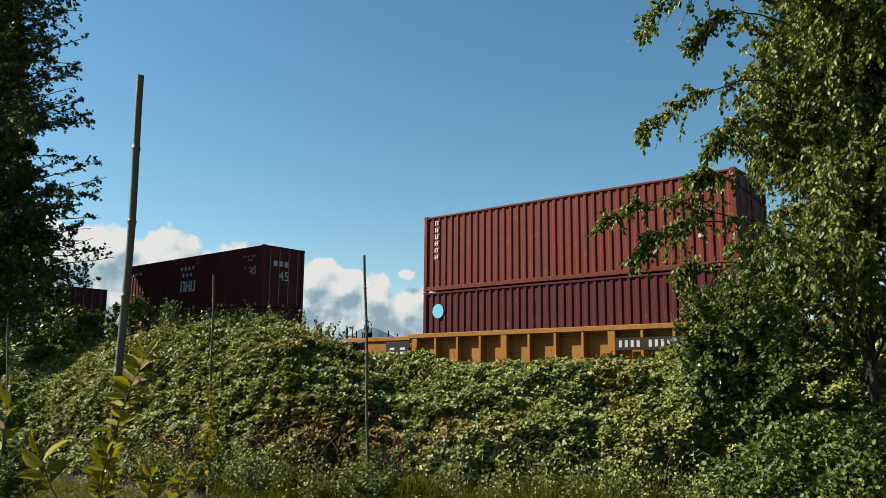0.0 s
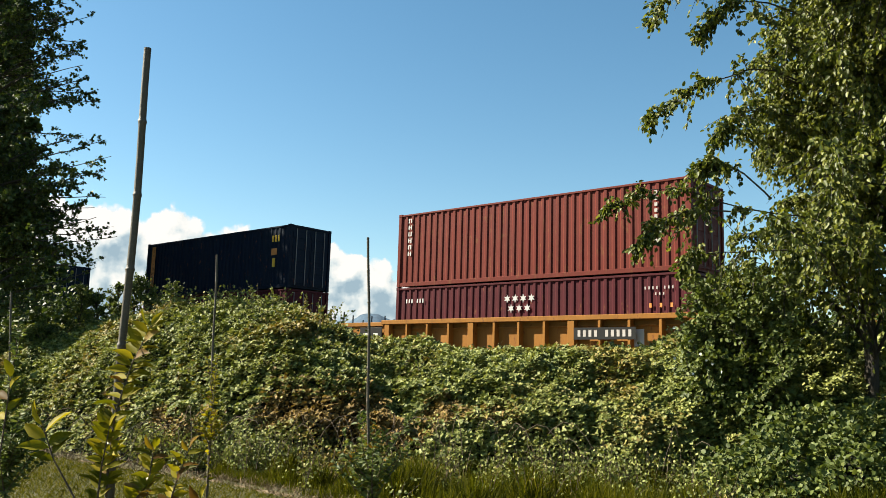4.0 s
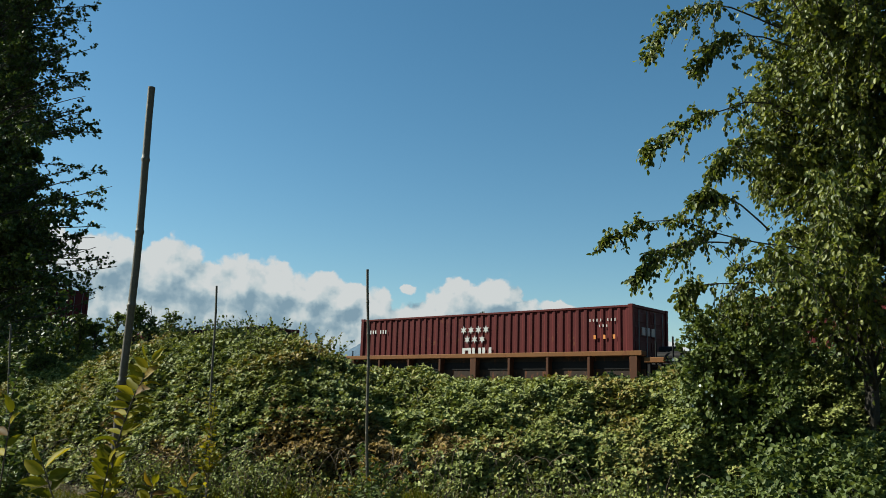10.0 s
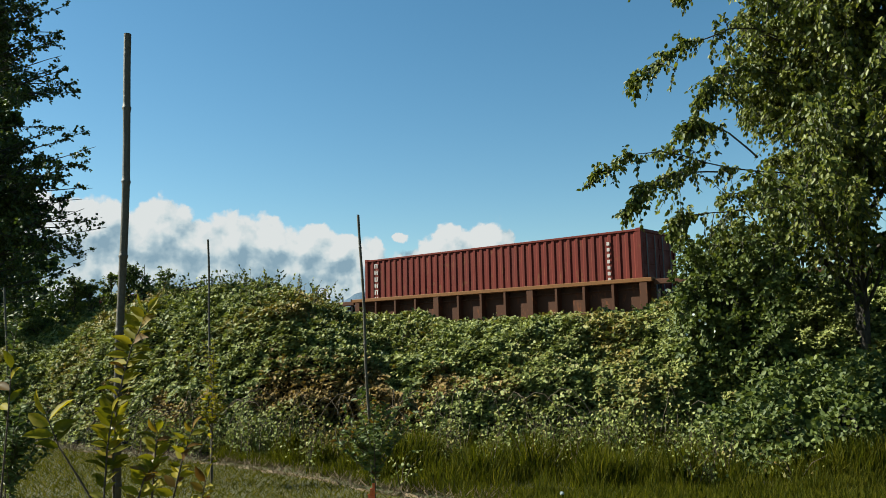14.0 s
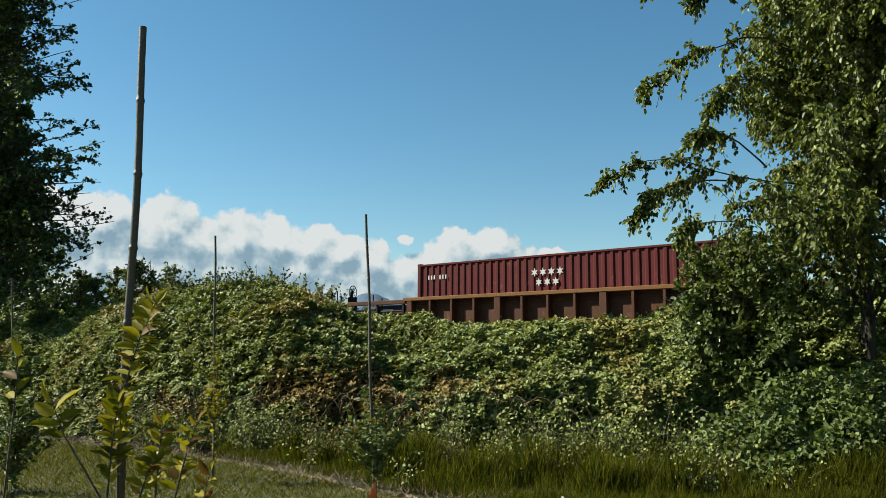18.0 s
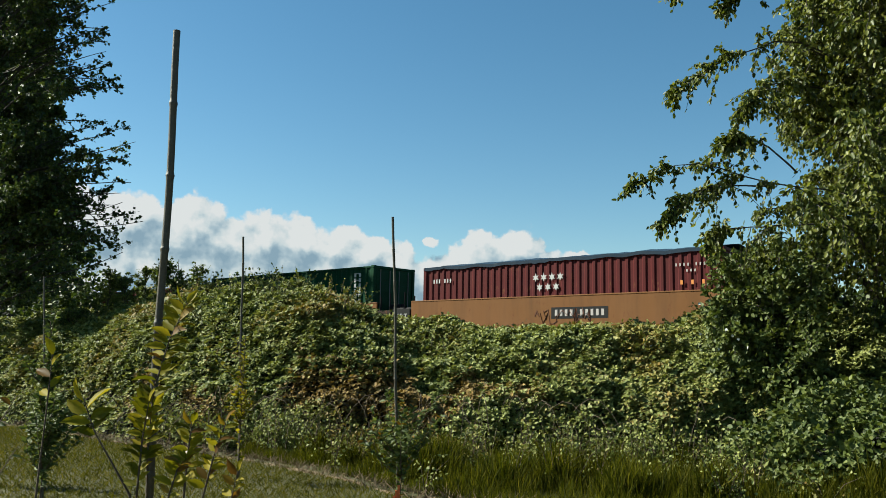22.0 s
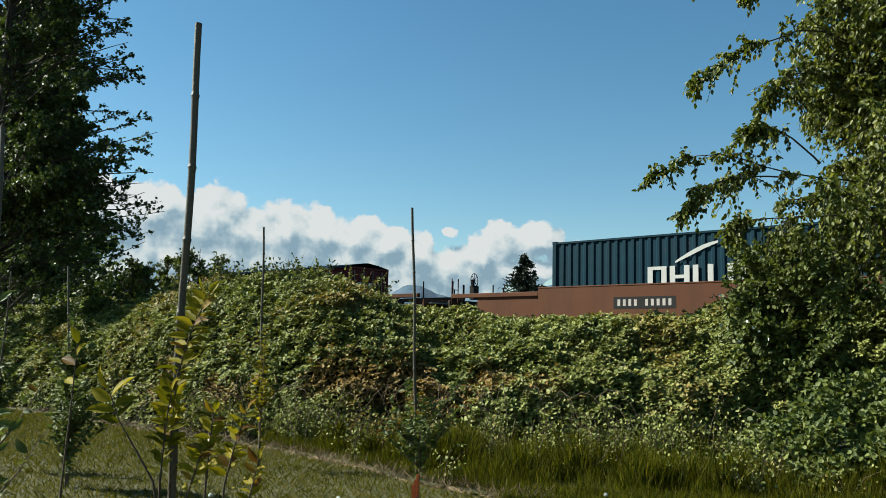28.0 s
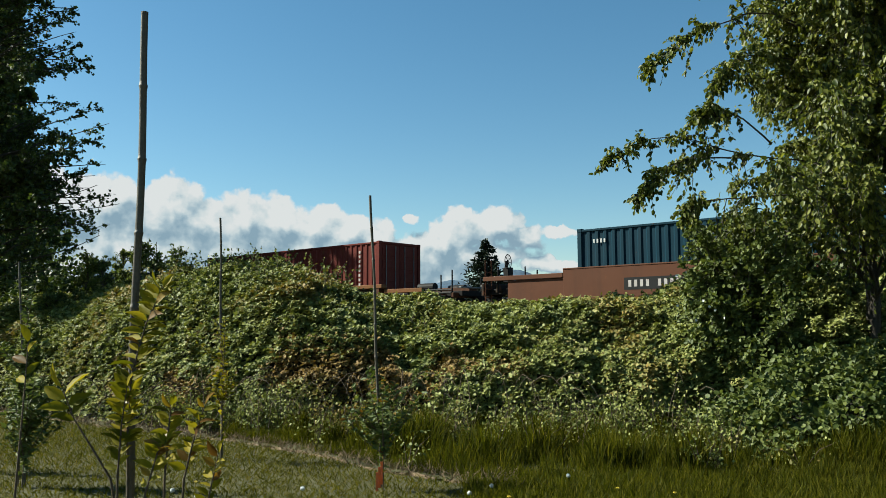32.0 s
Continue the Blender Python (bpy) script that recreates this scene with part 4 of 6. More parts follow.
        if coupler:
            part("coupler", boxes((sx * (x1 - 0.05), sx * (x1 + 0.62), -0.16, 0.16, 0.28, 0.56), (sx * (x1 + 0.4), sx * (x1 + 0.62), -0.22, 0.22, 0.25, 0.6), bev=0.03), M_STEEL, ob)
            part("walkway", boxes((sx * (x1 - 0.2), sx * x1, -1.1, 1.1, 0.85, 0.9), bev=0.01), M_RODS, ob)
            truck(ob, sx * (x1 - 1.3))
            if sx > 0 and brake:
                brake_gear(ob, x1 - 0.7, mat)
        else:
            part("joint_casting", boxes((sx * (x1 - 0.4), sx * (x1 + 0.05), -0.45, 0.45, 0.3, 0.95), (sx * (x1 - 0.7), sx * (x1 + 0.02), -0.8, 0.8, 0.7, 1.12), bev=0.05), M_STEEL, ob)
            part("brake_cylinder", rod(bmesh.new(), (sx * (x1 - 1.2), 0.3, 1.16), (sx * (x1 - 0.5), 0.3, 1.16), 0.14, None, 12), M_STEEL, ob)
            if sx < 0:
                truck(ob, sx * x1)
    if kind == "plate" or (colour == "yellow" and not signs):
        for bx in number_bars:
            bd = sub("number_board", ("number_board", kind), lambda: boxes((-1.1, 1.1, -0.003, 0.0, -0.19, 0.19)), M_BLACKMARK, ob, pose(bx, 1.53 if kind != "plate" else 1.425, 0.72))
            for k in range(10):
                if k != 4:
                    panel(bd, "number_bar", 0.95 - k * 0.2 - 0.1, 0.95 - k * 0.2, -0.1, 0.11, M_CODE, 0.003)
    if colour == "yellow":
        text_mark(ob, "20", -half + 0.3, 0.78, 0.22, M_BLACKMARK, 1.526)
        text_mark(ob, "40", -half + 0.3, 0.5, 0.22, M_BLACKMARK, 1.526)
        panel(ob, "paper_placard", 2.0 - half, 2.55 - half, 0.25, 0.85, M_WHITE, 1.276)
    if signs:
        part("red_frame", boxes((-3.0, -1.95, 1.272, 1.277, 0.3, 0.42), (-3.0, -2.88, 1.272, 1.277, 0.425, 0.95), (-2.07, -1.95, 1.272, 1.277, 0.425, 0.95), (-3.0, -1.95, 1.272, 1.277, 0.955, 1.06)), M_REDMARK, ob, "red painted frame")
        for k in range(3):
            bm = bmesh.new()
            x = -3.25 - 0.24 * k
            for z0, z1, dx in ((0.3, 0.65, -0.25), (0.65, 1.0, 0.25)):
                a = (x if dx < 0 else x - 0.25, z0)
                b = (x - 0.25 if dx < 0 else x, z1)
                bm.faces.new([bm.verts.new((a[0], 1.277, a[1])), bm.verts.new((a[0] - 0.11, 1.277, a[1])), bm.verts.new((b[0] - 0.11, 1.277, b[1])), bm.verts.new((b[0], 1.277, b[1]))])
            part("chevron", bm, M_REDMARK, ob, "red chevron")
    if kind == "plate":
        rnd = random.Random(len(bpy.data.objects))
        x = rnd.uniform(-5, 1)
        way = []
        for k in range(44):
            way.append((x, 1.424, rnd.uniform(0.35, 0.95)))
            x += rnd.uniform(-0.12, 0.22)
        part("graffiti", mesh_from("graffiti", *tube_arrays([(way, 0.016, 0.016)], 4)), M_GRAFFITI, ob, "sprayed dark scribble")
    for words, x, z, size, mark in SIGNS.get(lead, ()):
        text_mark(ob, words, x, z, size, mark, 1.43)
    if lead in RED_SHAPES:
        blocks(ob, RED_SHAPES[lead], 0.42, 3, 0.52, 0.52, 0.08, M_RUSTMARK, y=1.428)
    return tagged(ob, text, "rail car")


# each well: where its load's front end stands at the start, car style, paint, then the boxes: (paint, height, markings), the lower first
H8, H9 = 2.591, 2.896
TRAIN = [
    (62.6, "ribbed", "yellow", [("maroon", H8, "tall_column"), ("maroon", H8, "plain_white")]),
    (43.4, "ribbed", "yellow", [("maroon", H9, "plain_white"), ("maroon", H9, "seven_stars")]),
    (21.2, "ribbed", "yellow", [("dkred", H9, "blue_disc"), ("red", H9, "tall_column")]),
    (2.02, "ribbed", "yellow", [("teal", H8, "long_name"), ("maroon", H8, "seven_stars")]),
    (-17.49, "ribbed", "yellow", [("teal", H8, "long_name"), ("navy", H9, "orange_column")]),
    (-41.01, "ribbed", "yellow", [("dkred", H9, "tall_column"), ("navy", H9, "orange_column")]),
    (-59.96, "ribbed", "yellow", [("dkred", H8, "seven_stars"), ("red", H9, "tall_column")]),
    (-79.38, "ribbed", "yellow", [("dkred", H9, "rear_codes"), ("maroon", H8, "seven_stars")]),
    (-103.01, "chord", "orange", [("green", H9, "long_name"), ("green", H9, "long_name")]),
    (-121.86, "chord", "orange", [("teal", H9, "long_name"), ("maroon", H9, "short_column")]),
    (-141.42, "chord", "orange", [("teal", H9, "long_name"), ("maroon", H9, "short_column")]),
    (-163.03, "chord", "orange", [("maroon", H8, "seven_stars")]),
    (-182.05, "chord", "orange", [("maroon", H8, "seven_stars")]),
    (-197.67, "chord", "orange", [("maroon", H8, "seven_stars")]),
    (-213.06, "chord", "orange", [("maroon", H8, "seven_stars")]),
    (-228.52, "chord", "orange", [("blue", H8, "white_band")]),
    (-243.64, "chord", "orange", [("maroon", H8, "seven_stars")]),
    (-265.3, "ribbed", "brown", [("red", H9, "tall_column")]),
    (-284.68, "ribbed", "brown", [("grey", H9, "star_square")]),
    (-303.6, "ribbed", "brown", [("grey", H8, "round_badge")]),
    (-327.07, "plate", "tan", [("maroon", H8, "seven_stars")]),
    (-350.58, "ribbed", "brown", [("maroon", H8, "seven_stars")]),
    (-371.37, "plate", "ochre", [("grey", H8, "round_badge")]),
    (-386.74, "plate", "ochre", [("steel", H8, "three_tiles")]),
    (-402.19, "plate", "ochre", [("maroon", H8, "seven_stars")]),
    (-417.2, "plate", "ochre", [("dkgreen", H9, "wide_letters")]),
    (-432.25, "plate", "ochre", [("maroon", H8, "seven_stars")]),
    (-453.81, "ribbed", "brown", [("blue", H8, "low_name")]),
    (-473.24, "ribbed", "brown", [("maroon", H8, "plain_white")]),
    (-492.0, "ribbed", "brown", [("maroon", H8, "seven_stars")]),
    (-515.52, "ribbed", "brown", [("maroon", H9, "seven_stars")]),
    (-538.3, "ribbed", "brown", [("maroon", H8, "seven_stars")]),
    (-561.54, "plate", "redbrown", [("blue", H9, "swoosh_name")]),
    (-584.83, "ribbed", "ochre", [("maroon", H8, "seven_stars")]),
    (-605.9, "chord", "orange", [("blue", H8, "swoosh_name")]),
    (-625.4, "chord", "orange", [("red", H9, "tall_column")]),
    (-646.85, "plate", "redbrown", [("blue", H8, "plain_white")]),
    (-668.3, "plate", "redbrown", [("maroon", H8, "seven_stars")]),
]
COLOUR_WORDS = {"maroon": "maroon", "red": "faded brick-red", "dkred": "dark wine-red", "green": "green", "teal": "sea-green", "dkgreen": "bright green", "navy": "navy blue",
                "blue": "blue", "grey": "light grey", "steel": "grey-blue"}
MARK_WORDS = {"seven_stars": "with white star markings", "long_name": "with large white bars", "tall_column": "with a white lettering column", "short_column": "with yellow labels",
              "orange_column": "with an orange lettering column", "blue_disc": "with a light blue round sign", "swoosh_name": "with a white curved stroke", "low_name": "with a white curved stroke",
              "white_band": "with red and white marks", "round_badge": "with white bars, red badge", "three_tiles": "with blue and white tiles",
              "wide_letters": "with wide-spaced white lettering", "star_square": "with white star on light blue", "plain_white": "with small white codes", "rear_codes": "with small codes and orange marks"}
CAR_WORDS = {"ribbed": "ribbed steel well car", "chord": "steel well car with heavy top beam", "plate": "smooth steel well car with graffiti"}
BOARDS = {-371.37: (1.9,), -432.25: (-1.2,), -561.54: (2.4,), -646.85: (3.2,)}          # where a number board shows
MOVING = []


def build_train():
    for i, (lead, kind, colour, load) in enumerate(TRAIN):
        c = lead - C_LEN / 2
        gap_a = (TRAIN[i - 1][0] - lead) if i else 21.3
        gap_b = (lead - TRAIN[i + 1][0]) if i + 1 < len(TRAIN) else 21.3
        car = well_car(lead, kind, colour, gap_a / 2, gap_b / 2, gap_a > 20.2, gap_b > 20.2, BOARDS.get(lead, (-3.3,) if colour == "yellow" else ()), f"{colour} {CAR_WORDS[kind]} on the track", i == 3, lead != -605.9)
        tagged(car, group="cars of the train")
        MOVING.append((car, c, FLOOR_Z))
        z = FLOOR_Z
        for j, (paint_name, h, marks) in enumerate(load):
            on = "stacked on another" if j else "in a well"
            b = container(paint_name, h, marks, f"{COLOUR_WORDS[paint_name]} container {MARK_WORDS[marks]}, {on}")
            tagged(b, group="containers on the train")
            MOVING.append((b, c, z))
            if lead == 43.4 and j == 1:
                text_mark(b, "45", -C_LEN / 2 + 0.75, h - 1.35, 0.5, M_WHITE, FACE + 0.002)
                text_mark(b, "45", 0, 0, 0.62, M_WHITE, 0).matrix_basis = pose(-C_LEN / 2 - 0.012, 0.0, h - 1.6, 90, 0, -90)
            if j == 0 and len(load) == 1 and lead in (-432.25, -538.3):
                tarp(b, h)
            z += h + 0.012


def tarp(parent, h):
    """A loose dark sheet over the roof of an open-topped box."""
    bm = bmesh.new()
    grid = []
    for i in range(60):
        x = -C_LEN / 2 + 0.05 + i * (C_LEN - 0.1) / 59
        row = []
        for j, (y, z) in enumerate(((FACE + 0.012, -0.1), (FACE + 0.01, 0.01), (0.6, 0.12), (0, 0.2), (-0.6, 0.12), (-FACE - 0.01, 0.01), (-FACE - 0.012, -0.1))):
            w = 0.05 * noise.noise((x * 1.3, y, 2.0)) + 0.03 * noise.noise((x * 5, y * 2, 5.0))
            row.append(bm.verts.new((x, y, h + z + w * (0.7 if 0 < j < 6 else 1.0))))
        grid.append(row)
    for a, b in zip(grid, grid[1:]):
        for k in range(6):
            bm.faces.new((a[k], a[k + 1], b[k + 1], b[k]))
    part("tarpaulin", bm, M_TARP, parent, "dark blue loose tarpaulin sheet")


build_train()

# ---- plants ----
def lerp_table(x, table):
    xs, ys = zip(*table)
    return np.interp(x, xs, ys)


HEDGE_CREST = [(-30, 33.4), (-14, 24.9), (-9, 21.6), (-6, 19.3), (-3, 17.3), (0, 16.2), (3, 15.6), (6, 15.4), (14, 15.9), (24, 18.4)]
HEDGE_FOOT = [(-30, 29), (-14, 20.0), (-9, 17.0), (-6, 14.7), (-3, 12.9), (0, 12.5), (3, 12.2), (6, 12.0), (14, 12.5), (24, 15)]
HEDGE_TOP = [(-30, 2.6), (-14, 2.2), (-11.5, 2.25), (-9, 2.45), (-7.5, 2.6), (-5.8, 2.85), (-3.6, 2.85), (-2.7, 2.65), (-2.0, 2.4), (-1.5, 2.2), (0.2, 2.0), (2.3, 2.02), (3.6, 2.12), (4.6, 2.5), (6, 2.6), (14, 2.6), (24, 2.6)]


def hedge_surface(x, u):
    """The bramble bank: u = 0 at its foot, 1 on its crest, 2 behind."""
    foot, top = lerp_table(x, HEDGE_FOOT), lerp_table(x, HEDGE_TOP)
    y = foot + (lerp_table(x, HEDGE_CREST) - foot) * u - 0.35 * np.sin(np.pi * np.clip(u, 0, 1))
    z = top * np.where(u < 1, np.sin(np.pi / 2 * np.clip(u, 0, 1)) ** 0.75, np.cos(np.pi / 2 * np.clip(u - 1, 0, 1) * 0.8))
    return y, z


def build_hedge():
    hedge = tagged(new("bramble_bank"), "dense bank of green and browning blackberry brambles", "bramble", kind="stuff")
    # a near-black inner body: the shade between the leaves is in its colour
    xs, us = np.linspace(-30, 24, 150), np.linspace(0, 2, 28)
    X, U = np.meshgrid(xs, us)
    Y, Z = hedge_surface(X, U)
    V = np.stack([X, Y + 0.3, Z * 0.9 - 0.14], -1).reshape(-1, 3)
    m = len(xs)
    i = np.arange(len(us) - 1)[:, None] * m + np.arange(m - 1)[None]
    part("bramble_core", smooth(mesh_from("bramble_core", V, np.stack([i, i + 1, i + m + 1, i + m], -1).reshape(-1, 4))), M_LEAF_SHADE, hedge)
    n = 175000
    x = rng.uniform(-14.0, 8.0, n)
    u = rng.beta(1.15, 1.3, n) * 1.45
    y, z = hedge_surface(x, u)
    ex = 1e-2
    y2, z2 = hedge_surface(x, u + ex)
    nor = unit(np.stack([np.zeros(n), -(z2 - z), (y2 - y)], -1))
    lump = 0.1 * fbm3(x, y, z * 2.0, 0.34, 31.0) + 0.3 * fbm3(x, y, z * 1.3, 0.62, 1.0) + 0.15 * fbm3(x, y, z * 1.3, 1.6, 5.0) + 0.13 * fbm3(x, y, z, 4.6, 9.0)
    depth = lump - np.abs(rng.normal(0, 0.13, n)) + 0.06
    P = np.stack([x, y, z], -1) + nor * depth[:, None]
    keep = P[:, 2] > 0.02
    P, nor = P[keep], nor[keep]
    k = len(P)
    # every leaf has three leaflets: one ahead and one to either side
    D = unit(nor * 0.5 + rand_dirs(k) * [0.9, 0.6, 0.3] + np.array([-0.15, -0.35, -0.3]))
    N = unit(nor * 0.45 + np.array([-0.6, -0.25, 0.7]) + rand_dirs(k) * 0.75)
    S = unit(np.cross(D, N))
    big = rng.uniform(0.038, 0.07, k)
    P3 = np.concatenate([P + D * big[:, None] * 0.25, P, P])
    D3 = np.concatenate([D, D * 0.35 + S, D * 0.35 - S])
    N3 = np.concatenate([N, N, N]) + rand_dirs(3 * k) * 0.22
    size3 = np.concatenate([big * 1.15, big * 0.95, big * 0.95])
    # drying patches low on the bank
    dry = np.exp(-((P[:, 2] - 0.85) / 0.5) ** 2) * np.clip((P[:, 0] + 6.5) / 1.5, 0, 1) * np.clip((1.6 - P[:, 0]) / 1.5, 0, 1)
    dry = dry * np.clip(0.5 + 2.4 * fbm3(P[:, 0], P[:, 1], P[:, 2], 1.1, 17.0), 0, 1) > rng.uniform(0.02, 0.85, k)
    for name, pick, mat in (("bramble_leaves", ~dry, M_BRAMBLE), ("browning_leaves", dry, M_BROWNING)):
        three = np.tile(pick, 3)
        part(name, leaves_mesh(name, P3[three], D3[three], N3[three], size3[three], 1.25, KITE, KITE_F), mat, hedge)
    # upright shoots that break the crest
    lines, LP, LD = [], [], []
    for k in range(760):
        x0 = rng.uniform(-11, 7) if k < 460 else rng.uniform(-7.5, -1.8)
        y0, z0 = hedge_surface(np.array([x0]), np.array([rng.uniform(0.55, 1.25)]))
        h = rng.uniform(0.08, 0.36) * (1.5 if -6.5 < x0 < -2 else 0.6)
        bend = rng.normal(0, 0.18, 2)
        t = np.linspace(0, 1, 5)
        pts = np.stack([x0 + bend[0] * t ** 2, y0[0] + bend[1] * t ** 2, z0[0] - 0.1 + (h + 0.1) * t], -1)
        lines.append((pts, 0.006, 0.002))
        for q in range(9):
            a = rng.uniform(0.25, 1)
            LP.append([np.interp(a, t, pts[:, c]) for c in range(3)])
            LD.append(rng.normal(size=3) + [0, 0, 0.3])
    # arching dry canes at the foot
    for k in range(70):
        x0 = rng.uniform(-7, 4)
        f = lerp_table(x0, HEDGE_FOOT)
        t = np.linspace(0, 1, 8)
        r, hh, a = rng.uniform(0.5, 1.3), rng.uniform(0.2, 0.8), rng.uniform(0, 2 * np.pi)
        pts = np.stack([x0 + r * np.cos(a) * t, f + 0.35 - 0.5 * t - 0.3 * np.abs(np.sin(a)) * t, 0.15 + hh * np.sin(np.pi * t) + 0.2 * (1 - t)], -1)
        lines.append((pts, 0.007, 0.004))
    part("bramble_canes", mesh_from("bramble_canes", *tube_arrays(lines, 4)), M_CANE, hedge)
    LP, LD = np.array(LP), np.array(LD)
    part("shoot_leaves", leaves_mesh("shoot_leaves", LP, LD, unit(rand_dirs(len(LP)) + [-.3, -.2, 0.7]), rng.uniform(0.045, 0.08, len(LP)), 1.3), M_BRAMBLE, hedge)


def twig_tree(trunk_line, r0, limbs, per_limb, leaf_n, leaf_len, droop, spread, twig_len, width=1.0, hang=0.8, leaf=(LEAF, LEAF_F)):
    """Arrays of wood and leaves: limbs are polylines; twigs leave them and carry leaves."""
    wood = [(np.array(trunk_line), r0, r0 * 0.25)]
    P, D = [], []
    for pts, r in limbs:
        pts = np.asarray(pts, float)
        t = np.linspace(0, 1, 12)
        s = np.linspace(0, 1, len(pts))
        line = np.stack([np.interp(t, s, pts[:, c]) for c in range(3)], -1)
        line[1:-1] += rng.normal(0, 0.05 * np.linalg.norm(pts[-1] - pts[0]) / 2, (10, 3)) * 0.5
        line = (line + np.vstack([line[:1], line[:-1]]) + np.vstack([line[1:], line[-1:]])) / 3
        line[-1] = pts[-1]
        wood.append((line, r, r * 0.2))
        way = unit((line[-1] - line[0])[None])[0]
        for k in range(per_limb):
            a = rng.uniform(0.22, 1.0) ** 0.8
            base = np.array([np.interp(a, t, line[:, c]) for c in range(3)])
            d = unit((way * 0.8 + rng.normal(size=3) * spread)[None])[0]
            L = twig_len * rng.uniform(0.5, 1.2) * (1.15 - 0.75 * a)
            tt = np.linspace(0, 1, 5)[:, None]
            tw = base + d * L * tt + np.array([0, 0, -droop * L]) * tt ** 2
            wood.append((tw, 0.007, 0.0025))
            for q in range(leaf_n):
                b = rng.uniform(0.1, 1.0)
                P.append(base + d * L * b + np.array([0, 0, -droop * L * b * b]) + rng.normal(0, 0.02, 3))
                D.append(d * 0.5 + rng.normal(size=3) * 0.6 + np.array([0, 0, -hang]))
    P, D = np.array(P), np.array(D)
    N = unit(rand_dirs(len(P)) * 0.8 + [-0.5, -0.4, 0.4])
    return tube_arrays(wood, 5), leaves_mesh("leaves", P, D, N, rng.uniform(0.7, 1.15, len(P)) * leaf_len, width, *leaf)


def at(px, py, d):
    """A place d metres ahead, from a sight line of the standing camera."""
    return np.array([(px - 784) / 1474 * d, d, 1.6 + (615 - py) / 1474 * d])


def plant_tree(name, label, trunk, limbs, mats, r0, **kw):
    tree = tagged(new(name), label, "tree")
    wood, leaf = twig_tree(trunk, r0, limbs, **kw)
    part("trunk", smooth(mesh_from("trunk", *wood)), mats[0], tree)
    part("crown", leaf, mats[1], tree)
    return tree


def build_right_tree():
    foot = np.array([6.6, 13.0, 0.0])
    trunk = [foot, foot + [0.05, -0.1, 2], foot + [-0.1, -0.2, 4.5], foot + [0, -0.3, 7.5], foot + [0.1, -0.3, 11]]
    axis = lambda z: foot + np.array([0, -0.2, z])
    named = [[at(1500, 330, 12.6), at(1400, 310, 12), at(1290, 300, 11.5), at(1190, 268, 11.3), at(1085, 270, 11.2), at(1035, 322, 11.2)],
             [at(1330, 310, 11.8), at(1230, 305, 11.4), at(1150, 330, 11.2), at(1098, 378, 11.1)],
             [at(1380, 290, 11.8), at(1300, 225, 11.3), at(1240, 225, 11.2), at(1205, 235, 11.1)],
             [at(1520, 120, 12.4), at(1380, 40, 11.6), at(1250, 60, 11.1), at(1165, 110, 10.9), at(1117, 152, 10.8)],
             [at(1450, 130, 12.0), at(1330, 110, 11.4), at(1280, 140, 11.1), at(1243, 175, 11.0)],
             [at(1460, -60, 12.2), at(1340, -95, 11.3), at(1260, -75, 11), at(1215, -20, 10.8)],
             [at(1440, -100, 12.0), at(1280, -160, 11.2), at(1180, -120, 10.9), at(1120, -40, 10.7)],
             [at(1470, -220, 12.0), at(1300, -280, 11.2), at(1160, -230, 10.8)],
             [at(1480, 380, 12.4), at(1330, 380, 11.8), at(1230, 385, 11.6), at(1175, 405, 11.5)]]
    limbs = [([p + np.array([0.3 * i / (len(pts) - 1), 0, 0]) for i, p in enumerate(pts)], 0.015) for pts in named]
    sparse = twig_tree(trunk, 0.13, limbs, 46, 18, 0.078, 0.55, 0.55, 0.52, 1.05, 1.0)
    more = []
    for k in range(245):
        y = rng.uniform(-420, 440)
        left = np.interp(y, [-420, -100, 100, 220, 260, 330, 430], [1350, 1318, 1290, 1308, 1325, 1280, 1238])
        if k < 150:
            px = left + rng.gamma(1.7, 88) + 20
            d = rng.uniform(11.2, 13.8)
        else:                                          # the crown's sunny front
            px = left + 70 + rng.gamma(2.2, 95)
            d = rng.uniform(8.9, 10.8)
            y = rng.uniform(-420, 375)
        end = at(px, y, d)
        z0 = max(1.2, end[2] - rng.uniform(0.2, 1.8))
        base = axis(z0)
        mid = (base * 0.5 + end * 0.5) + np.array([0, 0, 0.4])
        more.append(([base, mid, end], 0.03))
    full = twig_tree([foot, foot + [0, 0, 0.5]], 0.16, more, 26, 19, 0.08, 0.65, 0.7, 0.7, 1.05, 1.1)
    tree = tagged(new("tree"), "leafy tree with drooping sunlit green leaves", "tree")
    part("trunk", smooth(mesh_from("trunk", *sparse[0])), M_BARK, tree)
    part("bough", smooth(mesh_from("bough", *full[0])), M_BARK, tree)
    part("outer_leaves", sparse[1], M_BIRCH, tree)
    part("crown", full[1], M_BIRCH, tree)


